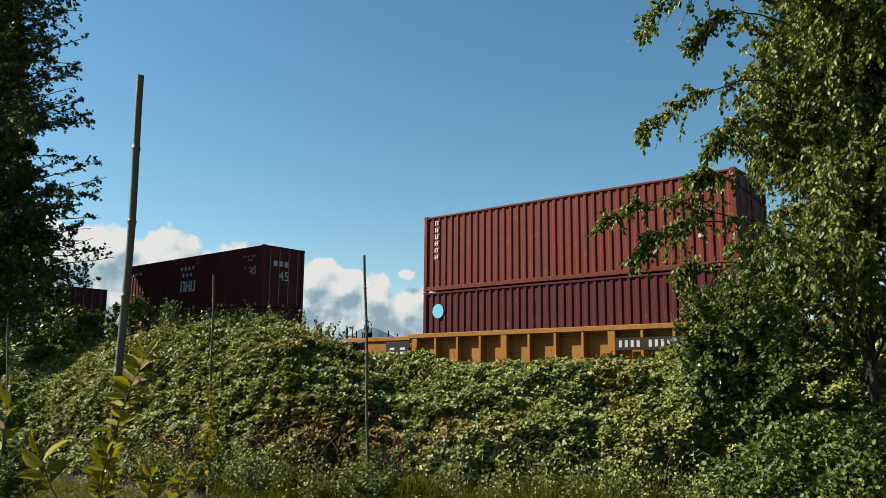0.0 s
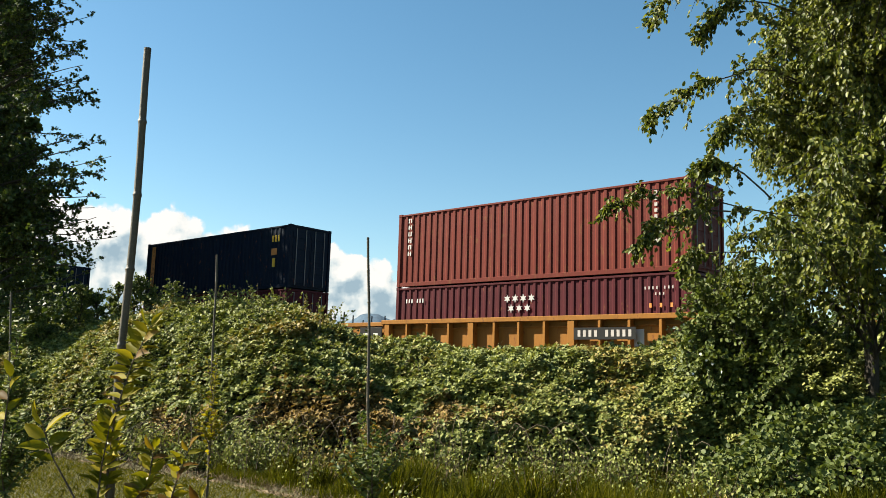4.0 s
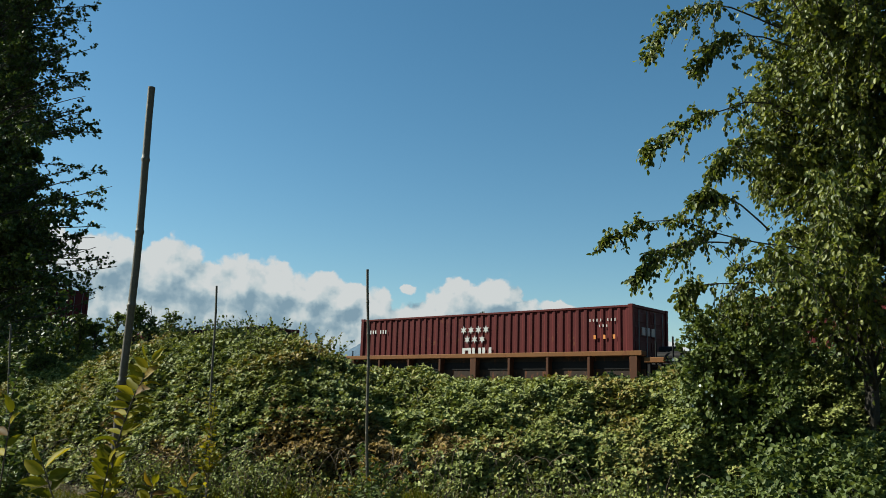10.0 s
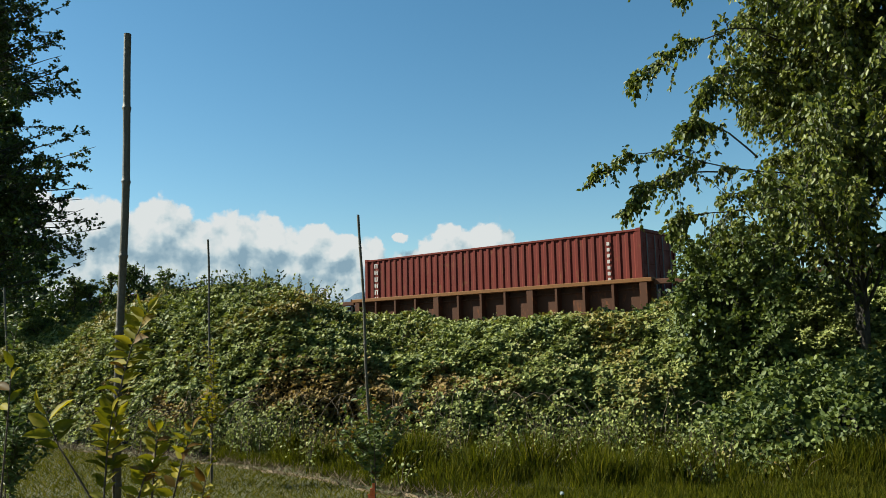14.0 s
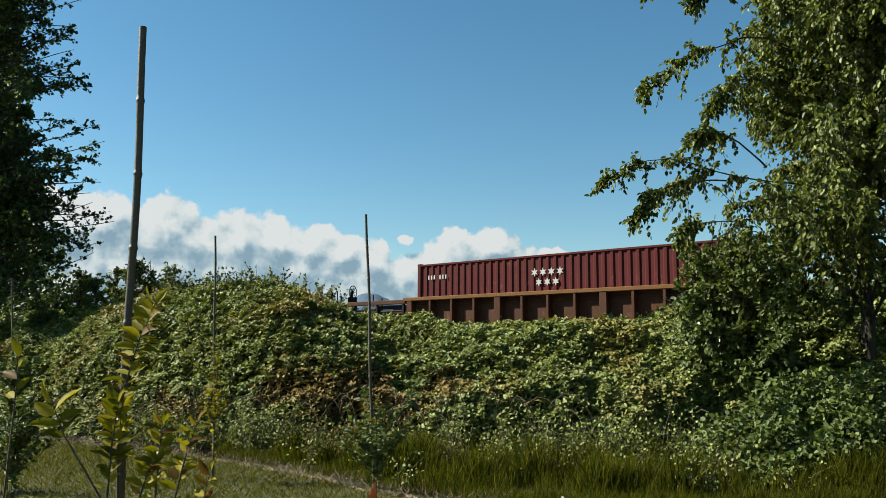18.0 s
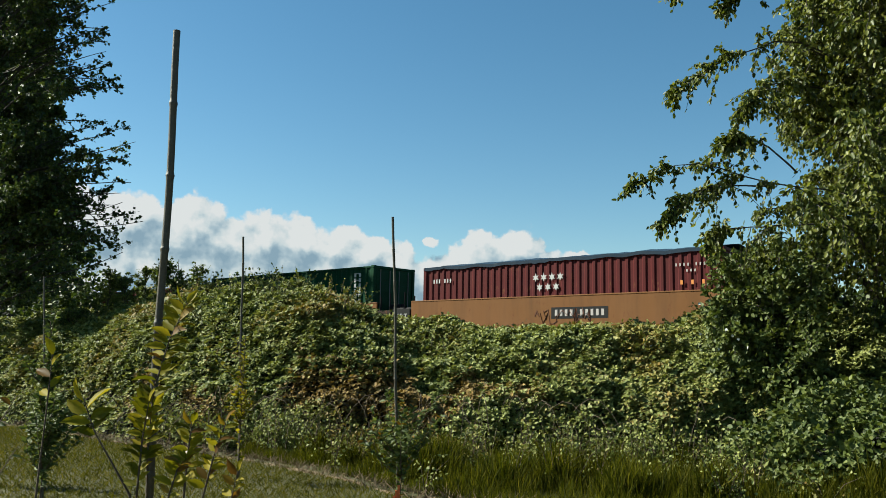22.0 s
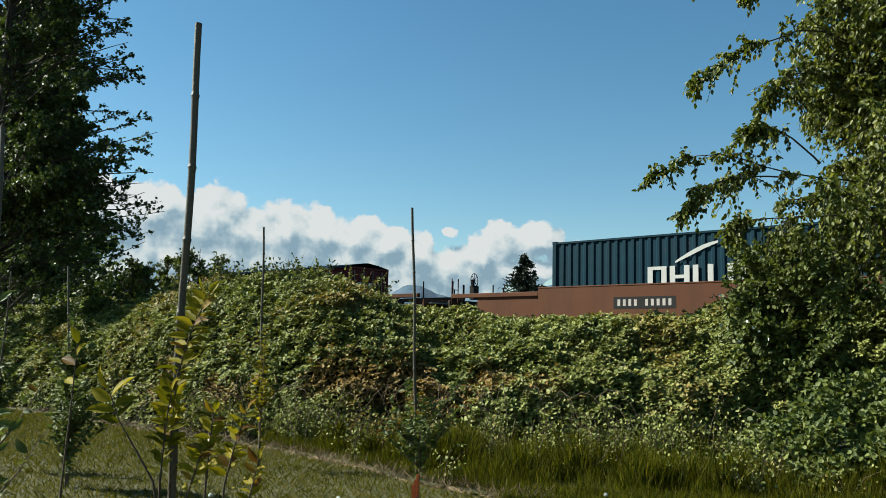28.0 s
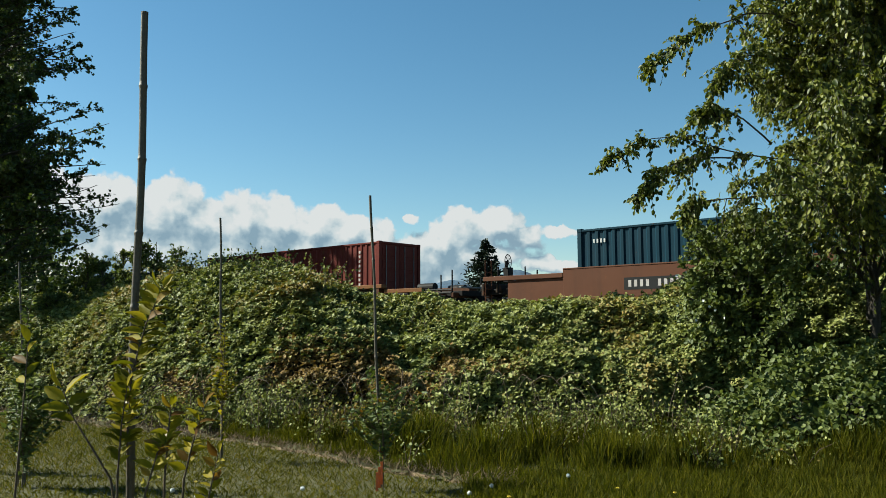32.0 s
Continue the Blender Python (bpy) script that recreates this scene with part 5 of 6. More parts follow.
def build_under_bush():
    """The broad-leaved shrub under the tree, and a dark-leaved thicket added for the shade behind it."""
    limbs = []
    foot = np.array([4.9, 12.9, 0.0])
    for k in range(105):
        y = rng.uniform(395, 640)
        left = np.interp(y, [395, 440, 520, 600, 640], [1225, 1200, 1205, 1190, 1180])
        px = left + min(rng.gamma(1.5, 75), 190) + 8
        end = at(px, y, np.clip(12.9 - (px - 1200) * 0.0065, 10.4, 12.9) + rng.uniform(-0.3, 0.7))
        limbs.append(([foot + [0, 0, 0.3], (foot + end) / 2 + [0, 0, 0.35], end], 0.02))
    t = plant_tree("shrub", "broad-leaved green shrub with few white blossoms under the tree", [foot, foot + [0, 0, 1.0], foot + [0.1, 0, 2.2]], limbs, (M_BARK, M_SHRUB), 0.05,
                   per_limb=26, leaf_n=15, leaf_len=0.076, droop=0.15, spread=0.9, twig_len=0.5, width=1.2, hang=0.25)
    tagged(t, category="shrub")
    P = np.array([at(rng.uniform(1190, 1300), rng.uniform(510, 600), rng.uniform(11.3, 11.8)) for k in range(10)])
    D = rand_dirs(10)
    part("blossom", leaves_mesh("blossom", P, D, unit(rand_dirs(10) + [-.3, -.5, .5]), np.full(10, 0.045), 1.6), M_BLOSSOM, t, "small white blossoms")
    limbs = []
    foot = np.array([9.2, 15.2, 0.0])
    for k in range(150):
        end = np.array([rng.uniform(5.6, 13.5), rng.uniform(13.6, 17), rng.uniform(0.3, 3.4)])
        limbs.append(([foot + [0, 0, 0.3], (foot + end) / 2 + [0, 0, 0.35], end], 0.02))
    t = plant_tree("thicket", "dark-leaved thicket added as shade beneath the trees", [foot, foot + [0, 0, 2.0], foot + [0.1, 0, 5]], limbs, (M_BARK, M_ALDER), 0.08,
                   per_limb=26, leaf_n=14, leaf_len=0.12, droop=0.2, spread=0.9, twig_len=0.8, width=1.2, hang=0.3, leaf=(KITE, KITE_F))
    tagged(t, category="shrub")


def mound_bush(name, label, centre, radii, n, leaf, mat, cat, seed, stems=True):
    cx, cy = centre
    tree = tagged(new(name), label, cat)
    d = rand_dirs(n)
    d[:, 2] = np.abs(d[:, 2])
    lump = 1 + 0.36 * fbm(d[:, 0] * 3 + seed, d[:, 1] * 3 + d[:, 2] * 2, 1.3, seed) + 0.15 * fbm(d[:, 0] * 8, d[:, 1] * 8 + d[:, 2] * 5, 1.2, seed + 3)
    rr = lump * (1 - np.abs(rng.normal(0, 0.1, n)))
    P = np.stack([cx + d[:, 0] * radii[0] * rr, cy + d[:, 1] * radii[1] * rr, d[:, 2] * radii[2] * rr], -1)
    D = unit(d * 0.6 + rand_dirs(n) * 0.8 + [0, 0, -0.25])
    N = unit(d * 0.6 + [-0.1, -0.3, 0.6] + rand_dirs(n) * 1.0)
    lines = []
    for k in range(26):
        e = P[rng.integers(n)]
        b = np.array([cx + rng.normal(0, 0.15), cy + rng.normal(0, 0.15), 0.0])
        lines.append((np.stack([b, (b + e) / 2 + [0, 0, 0.15], e]), 0.015, 0.004))
    part("wood", mesh_from("wood", *tube_arrays(lines, 5)), M_CANE, tree)
    # a dark ball whose colour gives the shade inside the crown
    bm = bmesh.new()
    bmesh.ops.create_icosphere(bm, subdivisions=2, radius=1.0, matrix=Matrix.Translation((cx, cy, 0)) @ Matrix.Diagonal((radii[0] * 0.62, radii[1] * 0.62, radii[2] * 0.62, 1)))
    part("inner_shade", bm, M_LEAF_SHADE, tree)
    part("crown", leaves_mesh("leaves", P, D, N, rng.uniform(0.7, 1.2, n) * leaf, 1.4), mat, tree)
    return tree


def build_left_tree():
    foot = np.array([-12.6, 20.5, 0.0])
    trunk = [foot, foot + [0.1, 0, 3], foot + [0, 0.1, 7], foot + [0.1, 0, 12], foot + [0.1, 0, 16]]
    inner, outer = [], []
    for k in range(235):
        y = rng.uniform(-520, 520)
        right = np.interp(y, [-520, -200, 0, 80, 180, 240, 300, 330, 345, 400, 450, 500, 575], [50, 105, 112, 125, 140, 170, 188, 210, 175, 195, 175, 110, 70])
        px = right - rng.gamma(1.6, 75) - 50 if k < 165 else right - rng.uniform(-12, 45)
        end = at(px, y, rng.uniform(18.6, 22) if k < 165 else rng.uniform(19.4, 21.2))
        base = foot + np.array([0, 0, max(1.0, end[2] - rng.uniform(0.3, 2.4))])
        (inner if k < 165 else outer).append(([base, (base + end) / 2 + [0, 0, 0.35], end], 0.035))
    tree = tagged(new("tree"), "tall tree with dense dark green leaves", "tree")
    wood, leaf = twig_tree(trunk, 0.22, inner, 34, 18, 0.088, 0.2, 0.8, 0.75, 1.25, 0.3, (KITE, KITE_F))
    part("trunk", smooth(mesh_from("trunk", *wood)), M_BARK, tree)
    part("crown", leaf, M_ALDER, tree)
    wood, leaf = twig_tree([foot, foot + [0, 0, 0.5]], 0.2, outer, 15, 12, 0.085, 0.25, 0.75, 0.6, 1.25, 0.35, (KITE, KITE_F))
    part("bough", smooth(mesh_from("bough", *wood)), M_BARK, tree)
    part("outer_leaves", leaf, M_ALDER, tree)


def build_back_tree(foot, tall, text):
    foot = np.array(foot)
    limbs = []
    for j in range(110):
        z, a = rng.uniform(1.5, tall - 0.5), rng.uniform(0, 2 * np.pi)
        r = 4.4 * np.sin(np.pi * np.clip(z / (tall + 0.5), 0.1, 1)) ** 0.5 * rng.uniform(0.5, 1.0)
        end = foot + [r * np.cos(a), r * np.sin(a), z]
        base = foot + [0, 0, max(0.8, z - 1.5)]
        limbs.append(([base, (base + end) / 2 + [0, 0, 0.2], end], 0.04))
    plant_tree("tree", text, [foot, foot + [0.1, 0, tall * 0.45], foot + [0, 0.1, tall * 0.93]], limbs, (M_BARK, M_ALDER), 0.25,
               per_limb=24, leaf_n=16, leaf_len=0.14, droop=0.15, spread=0.7, twig_len=1.0, width=1.25, hang=0.3, leaf=(KITE, KITE_F))


def build_shade_trees():
    """Tall trees beside the track, out past the left tree, that shade the passing train."""
    for k, (x, y, h) in enumerate(((-26.4, 43.6, 24), (-27.5, 47.2, 25), (-29.5, 51.5, 26), (-32, 56, 26), (-36, 62, 26), (-31, 45.5, 26), (-24.9, 41.2, 22), (-21.8, 38.2, 13), (-20.0, 34.6, 9))):
        foot = np.array([x, y, 0.3])
        limbs = []
        for j in range(64):
            z = h * rng.uniform(0.15, 1.0)
            r = (0.6 + 3.2 * np.sin(np.pi * min(1, (z / h - 0.1) * 1.02)) ** 0.6) * rng.uniform(0.5, 1.0)
            a = rng.uniform(0, 2 * np.pi)
            end = foot + [r * np.cos(a), r * np.sin(a), z]
            base = foot + [0, 0, max(1, z - 1.5)]
            limbs.append(([base, (base + end) / 2 + [0, 0, 0.2], end], 0.05))
        plant_tree("tree", "tall dark broadleaf tree beside the railway", [foot, foot + [0.1, 0, h * 0.4], foot + [0, 0.1, h * 0.95]], limbs, (M_BARK, M_ALDER), 0.28,
                   per_limb=18, leaf_n=12, leaf_len=0.36, droop=0.2, spread=0.7, twig_len=1.4, width=1.3, hang=0.3, leaf=(KITE, KITE_F))


def build_back_saplings():
    """Thin young trees that stand above the bramble crest."""
    for px, py, d in ((150, 480, 21), (178, 490, 21), (215, 478, 22), (245, 462, 21.5), (272, 458, 21.5), (305, 470, 21), (90, 545, 20)):
        top = at(px, py, d)
        foot = np.array([top[0], top[1], 0.2])
        limbs = []
        for j in range(40):
            z = rng.uniform(0.4, 1.0) * top[2]
            a = rng.uniform(0, 2 * np.pi)
            r = rng.uniform(0.15, 0.95) * (1.25 - z / top[2])
            base = np.array([foot[0], foot[1], z - 0.35])
            limbs.append(([base, base + [r * .5 * np.cos(a), r * .5 * np.sin(a), 0.25], base + [r * np.cos(a), r * np.sin(a), 0.35]], 0.012))
        plant_tree("sapling_tree", "thin young tree behind the brambles", [foot, (foot + top) / 2, top], limbs, (M_BARK, M_SHRUB), 0.03,
                   per_limb=8, leaf_n=9, leaf_len=0.075, droop=0.1, spread=0.8, twig_len=0.34, width=1.2, hang=0.2)


def build_conifer():
    tree = tagged(new("conifer"), "dark spruce tree standing far beyond the track", "tree")
    x, y, h = 7.6, 150.0, 17.6
    part("trunk", mesh_from("trunk", *tube_arrays([(np.array([[x, y, 0], [x, y, h * 0.6], [x, y, h]]), 0.3, 0.03)], 7)), M_BARK, tree)
    P, D = [], []
    for k in range(300):
        z = h * (0.1 + 0.9 * (k + rng.uniform(0, 1)) / 300)
        z = z - (z % 0.62) * 0.6
        r = (0.62 * (h - z) + 0.2) * rng.uniform(0.55, 1.12)
        a = rng.uniform(0, 2 * np.pi)
        w = np.array([np.cos(a), np.sin(a), 0])
        for q in range(int(8 + 9 * r)):
            b = rng.uniform(0.05, 1)
            P.append(np.array([x, y, z]) + w * r * b + [0, 0, -0.12 * r * b + 0.2 * r * b ** 3] + rng.normal(0, 0.1, 3))
            D.append(w + rng.normal(size=3) * 0.6 + [0, 0, 0.1])
    P, D = np.array(P), np.array(D)
    part("crown", leaves_mesh("needles", P, D, rand_dirs(len(P)) + [0, 0, 1], rng.uniform(0.35, 0.75, len(P)), 0.8), M_CONIFER, tree)


def blades(name, x, y, z, length, w, mat, parent, lean=0.35):
    n = len(x)
    P = np.stack([x, y, z], -1)
    D = unit(np.stack([rng.normal(0, lean, n), rng.normal(0, lean, n), np.ones(n)], -1))
    N = unit(np.stack([rng.normal(size=n), rng.normal(size=n), np.full(n, 0.1)], -1))
    t = np.array([(-0.5 * w, 0, 0), (0.5 * w, 0, 0), (0.32 * w, 0.6, 0.05), (0.02 * w, 1.0, 0.2), (-0.02 * w, 1.0, 0.2), (-0.32 * w, 0.6, 0.05)])
    me = leaves_mesh(name, P, D, N, length, 1.0, t, np.array([(0, 1, 2, 5), (5, 2, 3, 4)]))
    return part(name, me, mat, parent)


DIRT = [(-22, 24), (-8.6, 16.4), (-5.5, 13.9), (-3.1, 12.2), (-1.4, 10.5), (-0.66, 9.5), (0.2, 8.85), (1.9, 8.4), (3.0, 8.2), (4.6, 8.4), (9.0, 9.0)]


def build_grass():
    lawn = tagged(new("lawn"), "mown lawn of short dry green grass", "grass", kind="stuff")
    n = 250000
    x = rng.uniform(-10, 7, n)
    y = 3.2 + rng.uniform(0, 1, n) ** 0.75 * 15
    edge = lerp_table(x, DIRT)
    keep = (y < edge + rng.normal(0, 0.12, n)) & (np.abs(x) < 1.2 + y * 0.62)
    x, y = x[keep], y[keep]
    blades("lawn_blades", x, y, np.zeros(len(x)), rng.uniform(0.035, 0.09, len(x)), 0.13, M_LAWN, lawn, 0.95)
    n = 45000
    x, y = rng.uniform(0.2, 6.2, n), rng.uniform(6.2, 9.3, n)
    blades("longer_blades", x, y, np.zeros(n), rng.uniform(0.06, 0.17, n), 0.07, M_GRASS, lawn, 0.6)
    strip = tagged(new("dirt_edge"), "strip of dry soil and dead grass along the lawn's edge", "soil", kind="stuff")
    xs = np.linspace(-20, 0.3, 160)
    ys = lerp_table(xs, DIRT)
    off = np.array([-0.08, 0.02, 0.18, 0.34])
    hz = np.array([-0.03, 0.02, 0.015, -0.03])
    broad = np.clip(0.55 + 1.5 * fbm(xs, xs * 0, 0.9, 2.0), 0.04, 1.3)[:, None]
    V = np.stack([np.repeat(xs, 4), (ys[:, None] + off * broad + rng.normal(0, 0.035, (160, 4))).ravel(), (np.tile(hz, (160, 1)) + rng.uniform(-0.025, 0.02, (160, 4))).ravel()], -1)
    i = np.arange(159)[:, None] * 4 + np.arange(3)[None]
    part("soil_strip", mesh_from("soil_strip", V, np.stack([i, i + 4, i + 5, i + 1], -1).reshape(-1, 4)), M_DIRT, strip)
    k = 2600
    x = rng.uniform(-9, 0.8, k)
    y = lerp_table(x, DIRT) + rng.uniform(-0.2, 0.5, k)
    blades("dead_grass", x, y, np.full(k, 0.03), rng.uniform(0.06, 0.16, k), 0.07, M_DIRT, strip, 1.2)
    tall = tagged(new("tall_grass"), "long uncut green grass in front of the brambles", "grass", kind="stuff")
    n = 130000
    x = rng.uniform(-3.4, 7.5, n)
    lo, hi = lerp_table(x, DIRT) + 0.3, lerp_table(x, HEDGE_FOOT) + 0.7
    y = lo + (hi - lo) * rng.uniform(0, 1, n)
    dens = 0.8 * fbm(x, y, 0.7, 3.0) + 0.9 * fbm(x, y, 2.6, 8.0)
    keep = dens > rng.uniform(-0.45, 0.35, n)
    x, y, dens = x[keep], y[keep], dens[keep]
    blades("grass_blades", x, y, np.zeros(len(x)), (0.16 + 0.34 * np.clip(dens + 0.5, 0, 1.2)) * rng.uniform(0.5, 1.15, len(x)) * np.clip((y - lerp_table(x, DIRT)) / 1.2, 0.35, 1), 0.04, M_GRASS, tall, 0.28)
    weeds = tagged(new("weeds"), "low bramble shoots and weeds in the long grass", "weeds", kind="stuff")
    P, D, lines = [], [], []
    for k in range(330):
        x0 = rng.uniform(-5, 5.5)
        lo, hi = float(lerp_table(x0, DIRT)), float(lerp_table(x0, HEDGE_FOOT))
        y0 = hi + 0.2 - abs(rng.normal(0, 0.3)) * (hi - lo)
        if y0 < lo:
            continue
        h = rng.uniform(0.25, 0.75)
        for s in range(3):
            e = np.array([x0 + rng.normal(0, 0.16), y0 + rng.normal(0, 0.16), h * rng.uniform(0.7, 1.1)])
            b = np.array([x0, y0, 0])
            lines.append((np.stack([b, (b + e) / 2 + [0, 0, 0.08], e]), 0.006, 0.002))
            for q in range(20):
                a = rng.uniform(0.2, 1.05)
                P.append(b + (e - b) * a + rng.normal(0, 0.05, 3))
                D.append(rng.normal(size=3) + [0, -0.2, -0.1])
    P, D = np.array(P), np.array(D)
    part("weed_stems", mesh_from("weed_stems", *tube_arrays(lines, 4)), M_CANE, weeds)
    part("weed_leaves", leaves_mesh("weed_leaves", P, D, unit(rand_dirs(len(P)) * 1.3 + [-.3, -.2, 0.8]), rng.uniform(0.03, 0.055, len(P)), 1.3), M_BRAMBLE, weeds)


def bamboo(x, y, top, r, lean_x, lean_y, label):
    """A bamboo stake: a slightly bent tapered cane with swollen nodes and a flat cut top."""
    pole = tagged(new("bamboo_stake"), label, "stake", "garden stakes")
    rings, rad = [], []
    h = top
    n_nodes = 9
    for k in range(n_nodes):
        z0, z1 = h * k / n_nodes, h * (k + 1) / n_nodes
        for f, s in ((0.0, 1.0), (0.05, 0.93), (0.5, 0.92), (0.93, 0.94), (0.975, 1.13), (0.99, 1.13)):
            z = z0 + (z1 - z0) * f
            if k == n_nodes - 1 and f > 0.94:
                s = 0.95
            rings.append((x + lean_x * z / h + 0.006 * math.sin(z * 4 + x), y + lean_y * z / h, z))
            rad.append(r * s * (1.12 - 0.2 * z / h))
    sides = 10
    V = [(a + q * math.cos(2 * math.pi * i / sides), b + q * math.sin(2 * math.pi * i / sides), c) for (a, b, c), q in zip(rings, rad) for i in range(sides)]
    i = np.arange(len(rings) - 1)[:, None] * sides + np.arange(sides)[None]
    j = np.arange(len(rings) - 1)[:, None] * sides + (np.arange(sides)[None] + 1) % sides
    part("cane", smooth(mesh_from("cane", V, np.stack([i, j, j + sides, i + sides], -1).reshape(-1, 4))), M_BAMBOO, pole)
    bm = bmesh.new()
    a, b, c = rings[-1]
    rod(bm, (a, b, c - 0.01), (a, b, c + 0.004), rad[-1] * 0.97, None, 10)
    part("cut_end", bm, M_CANE, pole, "dark cut end")
    return pole


def young_tree(x, y, h, n_side, leaf, label, red=0.0, spread=0.35, n_leaf=8, mat=None, lean=0.02):
    """A planted whip: a thin stem with upright side shoots and single leaves."""
    t = tagged(new("young_tree"), label, "sapling", "planted saplings")
    lines, P, D, PR, DR = [], [], [], [], []
    stem = np.array([[x, y, 0], [x + 0.01, y, h * 0.35], [x + lean * 0.6, y + 0.01, h * 0.7], [x + lean, y, h]])
    lines.append((stem, 0.009, 0.003))
    shoots = [(stem[0] + [0, 0, h * 0.15], stem[3])]
    for k in range(n_side):
        z = h * rng.uniform(0.3, 0.78)
        a = rng.uniform(0, 2 * np.pi)
        L = spread * rng.uniform(0.5, 1.1)
        b = np.array([x, y, z])
        e = b + [L * np.cos(a), L * np.sin(a), L * rng.uniform(0.7, 1.6)]
        lines.append((np.stack([b, (b + e) / 2 + [0, 0, -0.03], e]), 0.006, 0.002))
        shoots.append((b, e))
    for i, (b, e) in enumerate(shoots):
        m = int(n_leaf * (5.0 if i == 0 else 1.7))
        for q in range(m):
            f = (q + rng.uniform(0.2, 0.9)) / m
            p = b + (e - b) * f
            a = rng.uniform(0, 2 * np.pi)
            d = np.array([np.cos(a), 0.6 * np.sin(a), rng.uniform(-0.25, 0.9)])
            if rng.uniform() < red * (1.6 if f > 0.85 or p[2] < 0.35 * h else 0.35):
                PR.append(p), DR.append(d)
            else:
                P.append(p), D.append(d)
    part("stem", mesh_from("stem", *tube_arrays(lines, 6)), M_CANE, t)
    P, D = np.array(P), np.array(D)
    part("leaves", leaves_mesh("leaves", P, D, unit(rand_dirs(len(P)) * 0.7 + [-.25, -0.6, 0.55]), rng.uniform(0.6, 1.15, len(P)) * leaf, 1.0, OVAL, OVAL_F), mat or M_SAPLING, t)
    if PR:
        PR, DR = np.array(PR), np.array(DR)
        part("reddish_leaves", leaves_mesh("reddish_leaves", PR, DR, unit(rand_dirs(len(PR)) * 0.7 + [-.25, -0.6, 0.55]), rng.uniform(0.6, 1.0, len(PR)) * leaf, 1.0, OVAL, OVAL_F), M_REDLEAF, t, "reddish young leaves")
    return t


def near_sapling(label, shoots, red):
    """A planted whip close by: thin shoots with alternate pointed leaves, densest towards the tips."""
    t = tagged(new("young_tree"), label, "sapling", "planted saplings")
    lines, P, D, N, S = [], [], [], [], []
    for pts, n, first, size in shoots:
        pts = np.array(pts)
        lines.append((pts, 0.007, 0.002))
        run = np.linspace(0, 1, len(pts))
        for q in range(n):
            f = first + (1 - first) * (q + 0.5 * rng.uniform(0, 1)) / (n - 0.7)
            p = np.array([np.interp(min(f, 1), run, pts[:, c]) for c in range(3)])
            side = 1 if q % 2 else -1
            rise = rng.uniform(0.0, 1.0) + (0.9 if q > n - 3 else 0)
            P.append(p)
            D.append([side * rng.uniform(0.6, 1.1), rng.normal(0, 0.55), rise])
            N.append([rng.normal(-0.1, 0.35), -rng.uniform(0.2, 0.9), rng.uniform(0.1, 0.9)])
            S.append(size * rng.uniform(0.75, 1.2))
    P, D, N, S = np.array(P), np.array(D), np.array(N), np.array(S)
    turned = rng.uniform(0, 1, len(P)) < red
    part("stem", mesh_from("stem", *tube_arrays(lines, 6)), M_CANE, t)
    for q in np.nonzero(~turned)[0]:
        part("leaf", leaves_mesh("leaf", P[q:q + 1], D[q:q + 1], N[q:q + 1], S[q:q + 1], 0.98, OVAL, OVAL_F), M_SAPLING, t)
    for q in np.nonzero(turned)[0]:
        part("leaf", leaves_mesh("leaf", P[q:q + 1], D[q:q + 1], N[q:q + 1], S[q:q + 1], 0.98, OVAL, OVAL_F), M_REDLEAF, t, "orange-brown leaf")
    return t


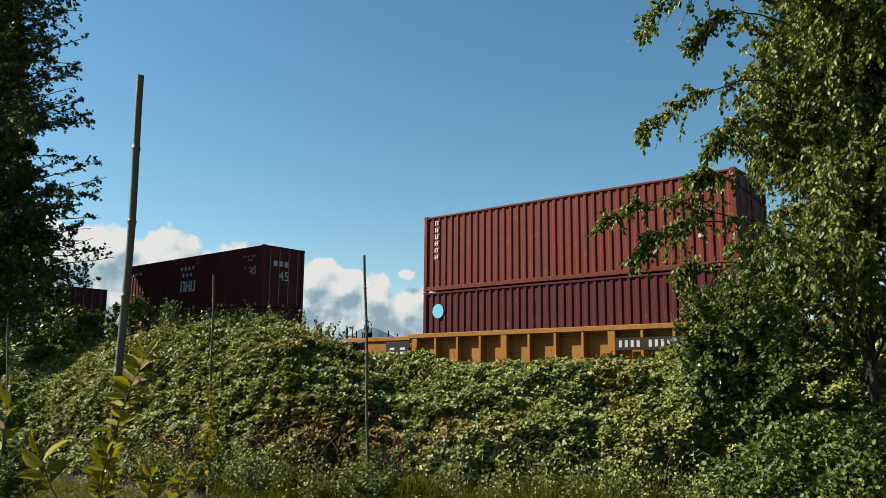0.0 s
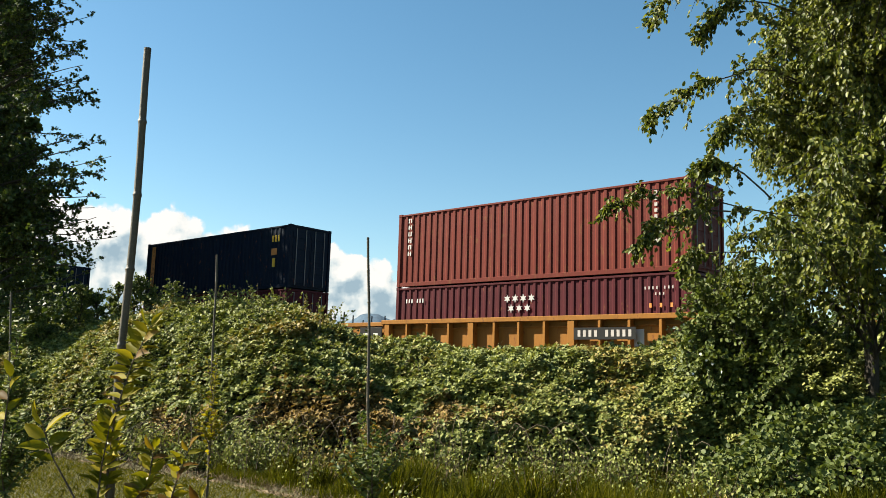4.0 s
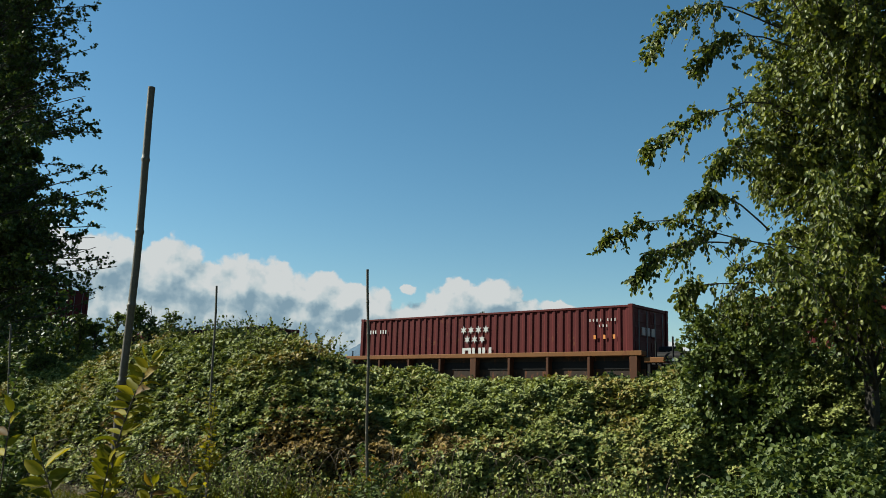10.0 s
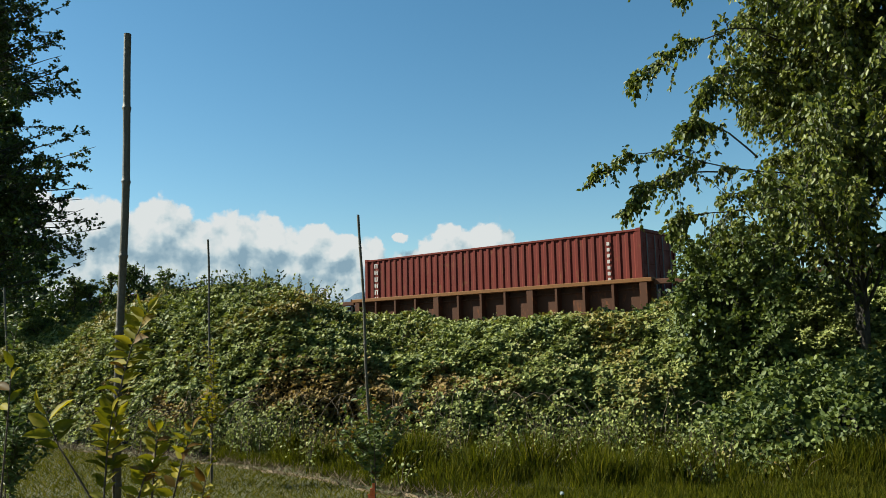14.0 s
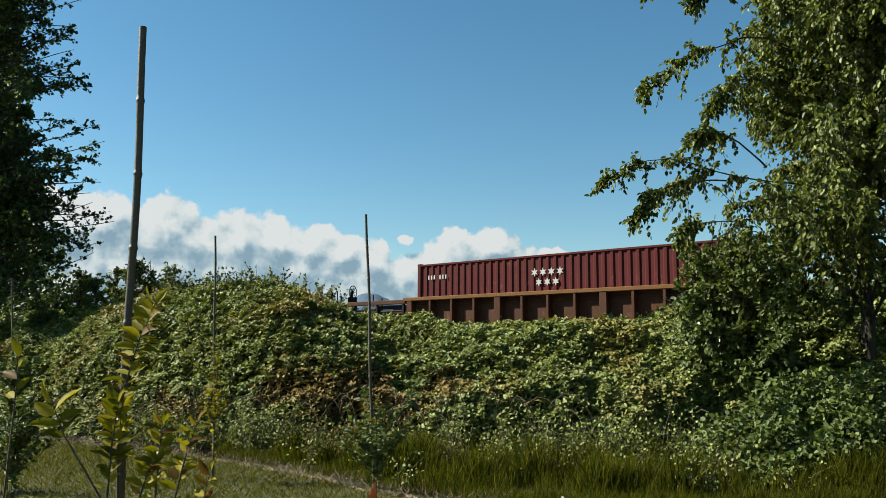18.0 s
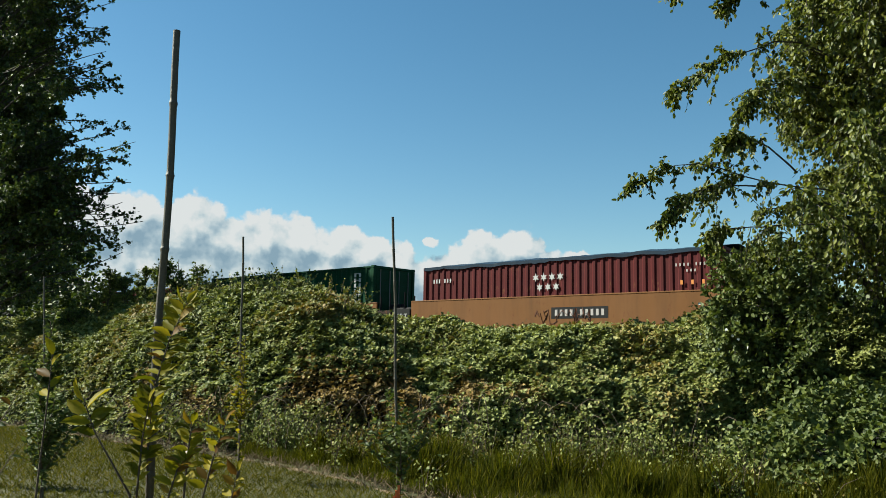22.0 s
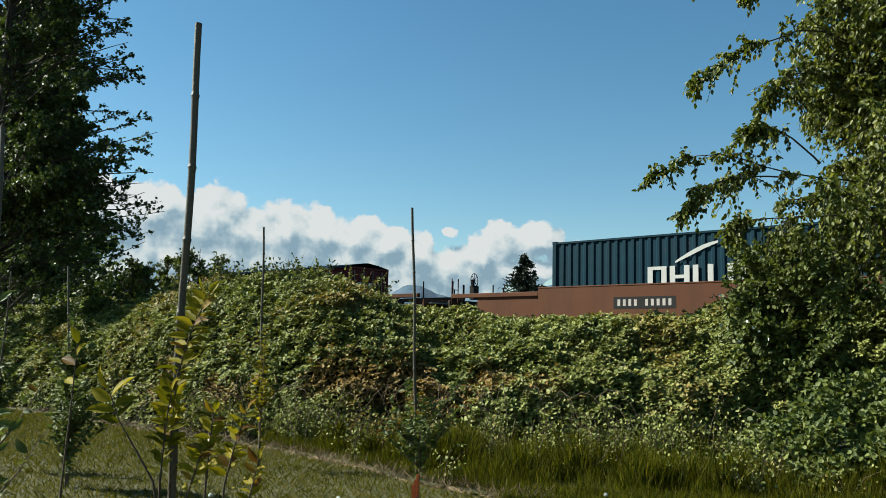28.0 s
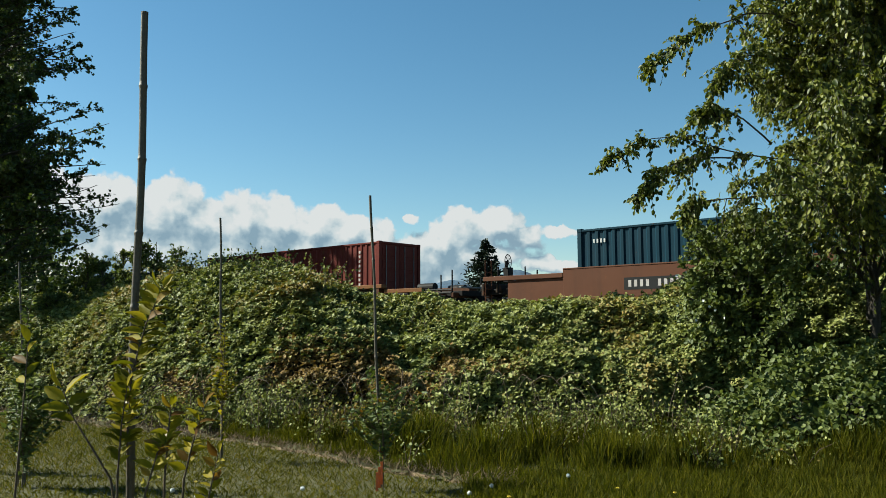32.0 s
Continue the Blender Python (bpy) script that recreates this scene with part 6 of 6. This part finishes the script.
def build_planting():
    bamboo(-1.455, 3.9, 3.09, 0.0195, 0.065, -0.14, "tall weathered grey bamboo stake beside a young tree")
    bamboo(-0.645, 8.66, 2.99, 0.0155, -0.115, -0.1, "thin weathered bamboo stake on the lawn")
    bamboo(-2.77, 10.55, 3.03, 0.0155, -0.09, 0.0, "thin weathered bamboo stake near the brambles")
    bamboo(-4.33, 8.75, 2.34, 0.012, -0.23, 0.15, "thin bamboo stake with a small sapling")
    bamboo(-5.8, 9.8, 2.31, 0.012, 0.25, -0.3, "thin bamboo stake with a small sapling")
    bamboo(-2.64, 4.5, 2.77, 0.0145, -0.13, 0.0, "tall bamboo stake at the lawn's edge")
    near_sapling("young sapling with large yellow-green leaves tied to a stake", [
        ([(-1.39, 3.72, 0.0), (-1.39, 3.72, 0.94), (-1.4, 3.72, 1.14), (-1.39, 3.72, 1.41), (-1.33, 3.72, 1.64), (-1.26, 3.72, 1.8)], 52, 0.36, 0.098),
        ([(-1.42, 3.7, 0.1), (-1.43, 3.7, 0.95), (-1.42, 3.7, 1.19), (-1.4, 3.7, 1.36)], 24, 0.4, 0.085),
        ([(-1.37, 3.72, 0.5), (-1.48, 3.75, 0.95), (-1.57, 3.75, 1.09), (-1.65, 3.75, 1.21), (-1.71, 3.75, 1.35)], 7, 0.74, 0.115)], 0.06)
    near_sapling("low sapling shoots with yellow-green and orange-brown leaves", [
        ([(-1.25, 3.75, 0.0), (-1.24, 3.75, 0.94), (-1.23, 3.75, 1.14), (-1.22, 3.75, 1.27)], 22, 0.42, 0.08),
        ([(-1.22, 3.85, 0.2), (-1.2, 3.9, 0.92), (-1.16, 3.9, 1.1), (-1.11, 3.9, 1.26)], 20, 0.42, 0.078),
        ([(-1.3, 3.68, 0.3), (-1.29, 3.65, 0.9), (-1.24, 3.65, 1.08), (-1.2, 3.65, 1.13)], 18, 0.4, 0.08),
        ([(-1.15, 3.85, 0.2), (-1.08, 3.85, 0.8), (-1.03, 3.85, 1.05)], 16, 0.35, 0.075)], 0.22)
    near_sapling("lone shoot with a few pale leaves beside a stake", [([(-1.9, 3.76, 0.0), (-1.9, 3.75, 0.9), (-1.88, 3.75, 1.3), (-1.87, 3.75, 1.56)], 5, 0.75, 0.09)], 0.5)
    young_tree(-2.6, 4.4, 1.95, 5, 0.11, "tall sapling with broad green leaves", 0.1, 0.3, 3, M_SHRUB, -0.05)
    young_tree(-0.62, 8.5, 1.1, 20, 0.075, "small leafy sapling at the foot of a stake", 0.15, 0.42, 22, M_SHRUB)
    young_tree(-2.75, 10.4, 1.75, 12, 0.075, "slender leafy sapling beside a stake", 0.1, 0.32, 12, M_SAPLING)
    young_tree(-4.4, 8.75, 2.05, 16, 0.075, "slender sapling with small green leaves", 0.0, 0.26, 30, M_SHRUB)
    young_tree(-4.33, 8.7, 0.85, 22, 0.075, "bushy small green sapling on the lawn", 0.0, 0.35, 26, M_SHRUB)
    young_tree(-5.7, 9.7, 1.8, 16, 0.075, "slender sapling with small green leaves", 0.0, 0.26, 28, M_SHRUB)
    ribbon = bmesh.new()
    for k in range(3):
        box(ribbon, -0.68 + 0.022 * k, -0.655 + 0.022 * k, 8.36 + 0.01 * k, 8.365 + 0.01 * k, 0.02 + 0.03 * k, 0.2 + 0.05 * k)
    tagged(part("marker_ribbon", ribbon, M_ORANGE_TAPE), "strip of orange marker ribbon on a sapling", "ribbon")
    for k in range(16):
        x, y = rng.uniform(-2.6, 2.6), rng.uniform(6.6, 8.4)
        if y > float(lerp_table(x, DIRT)):
            y = float(lerp_table(x, DIRT)) - 0.3
        d = tagged(new("dandelion"), "dandelion on the lawn", "flower", "dandelions")
        hgt = rng.uniform(0.08, 0.2)
        part("stalk", rod(bmesh.new(), (x, y, 0), (x + 0.01, y, hgt), 0.003, 0.002, 5), M_GRASS, d)
        bm = bmesh.new()
        bmesh.ops.create_icosphere(bm, subdivisions=2, radius=0.021 if k % 3 else 0.017, matrix=Matrix.Translation((x + 0.01, y, hgt + 0.01)) @ Matrix.Diagonal((1, 1, 0.9 if k % 3 else 0.45, 1)))
        for v in bm.verts:
            v.co += v.normal * rng.uniform(-0.004, 0.004)
        part("head", bm, M_FLUFF if k % 3 else M_YELLOWFLOWER, d)


build_hedge()
build_right_tree()
build_under_bush()
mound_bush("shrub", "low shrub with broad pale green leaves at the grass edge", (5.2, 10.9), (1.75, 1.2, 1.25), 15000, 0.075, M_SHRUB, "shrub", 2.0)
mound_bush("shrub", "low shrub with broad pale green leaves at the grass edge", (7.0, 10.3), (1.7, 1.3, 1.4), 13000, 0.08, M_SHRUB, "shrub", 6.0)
# two dark-leaved bushes added for the black shade at the far left
mound_bush("shrub", "dark leafy bush added as shade under the tall tree", (-14.4, 25.6), (3.6, 1.6, 4.4), 16000, 0.12, M_ALDER, "shrub", 11.0)
mound_bush("shrub", "dark leafy bush added as shade under the tall tree", (-10.9, 23.4), (1.9, 1.2, 3.3), 10000, 0.12, M_ALDER, "shrub", 13.0)
# a dark-leaved bush filling in the deep shade under the right tree
mound_bush("shrub", "dark-leaved bush added as shade under the drooping tree", (8.9, 14.4), (3.3, 1.4, 3.1), 24000, 0.12, M_ALDER, "shrub", 21.0)
build_back_tree((13.6, 18.5, 0.3), 14.0, "dense dark green tree standing behind the drooping tree")
# out-of-view trees added to keep sky light off the containers' rear ends
for x, y, tall in ((13.8, 11.5, 13.0), (17.0, 8.0, 14.0), (20.5, 4.0, 13.0)):
    build_back_tree((x, y, 0.0), tall, "unseen dense tree added to darken the containers' rear ends")
build_left_tree()
build_shade_trees()
build_back_saplings()
build_conifer()
build_grass()
build_planting()


def motions():
    times = [0.0, 0.1, 0.2] + [1.0 + k for k in range(31)] + [31.8, 31.9, 32.0]
    for thing, s, z in MOVING:
        walk(thing, [(t, pose(*on_track(s + SPEED * t, 0.0, z), 0, 0, 138.94)) for t in sorted(times)])


motions()
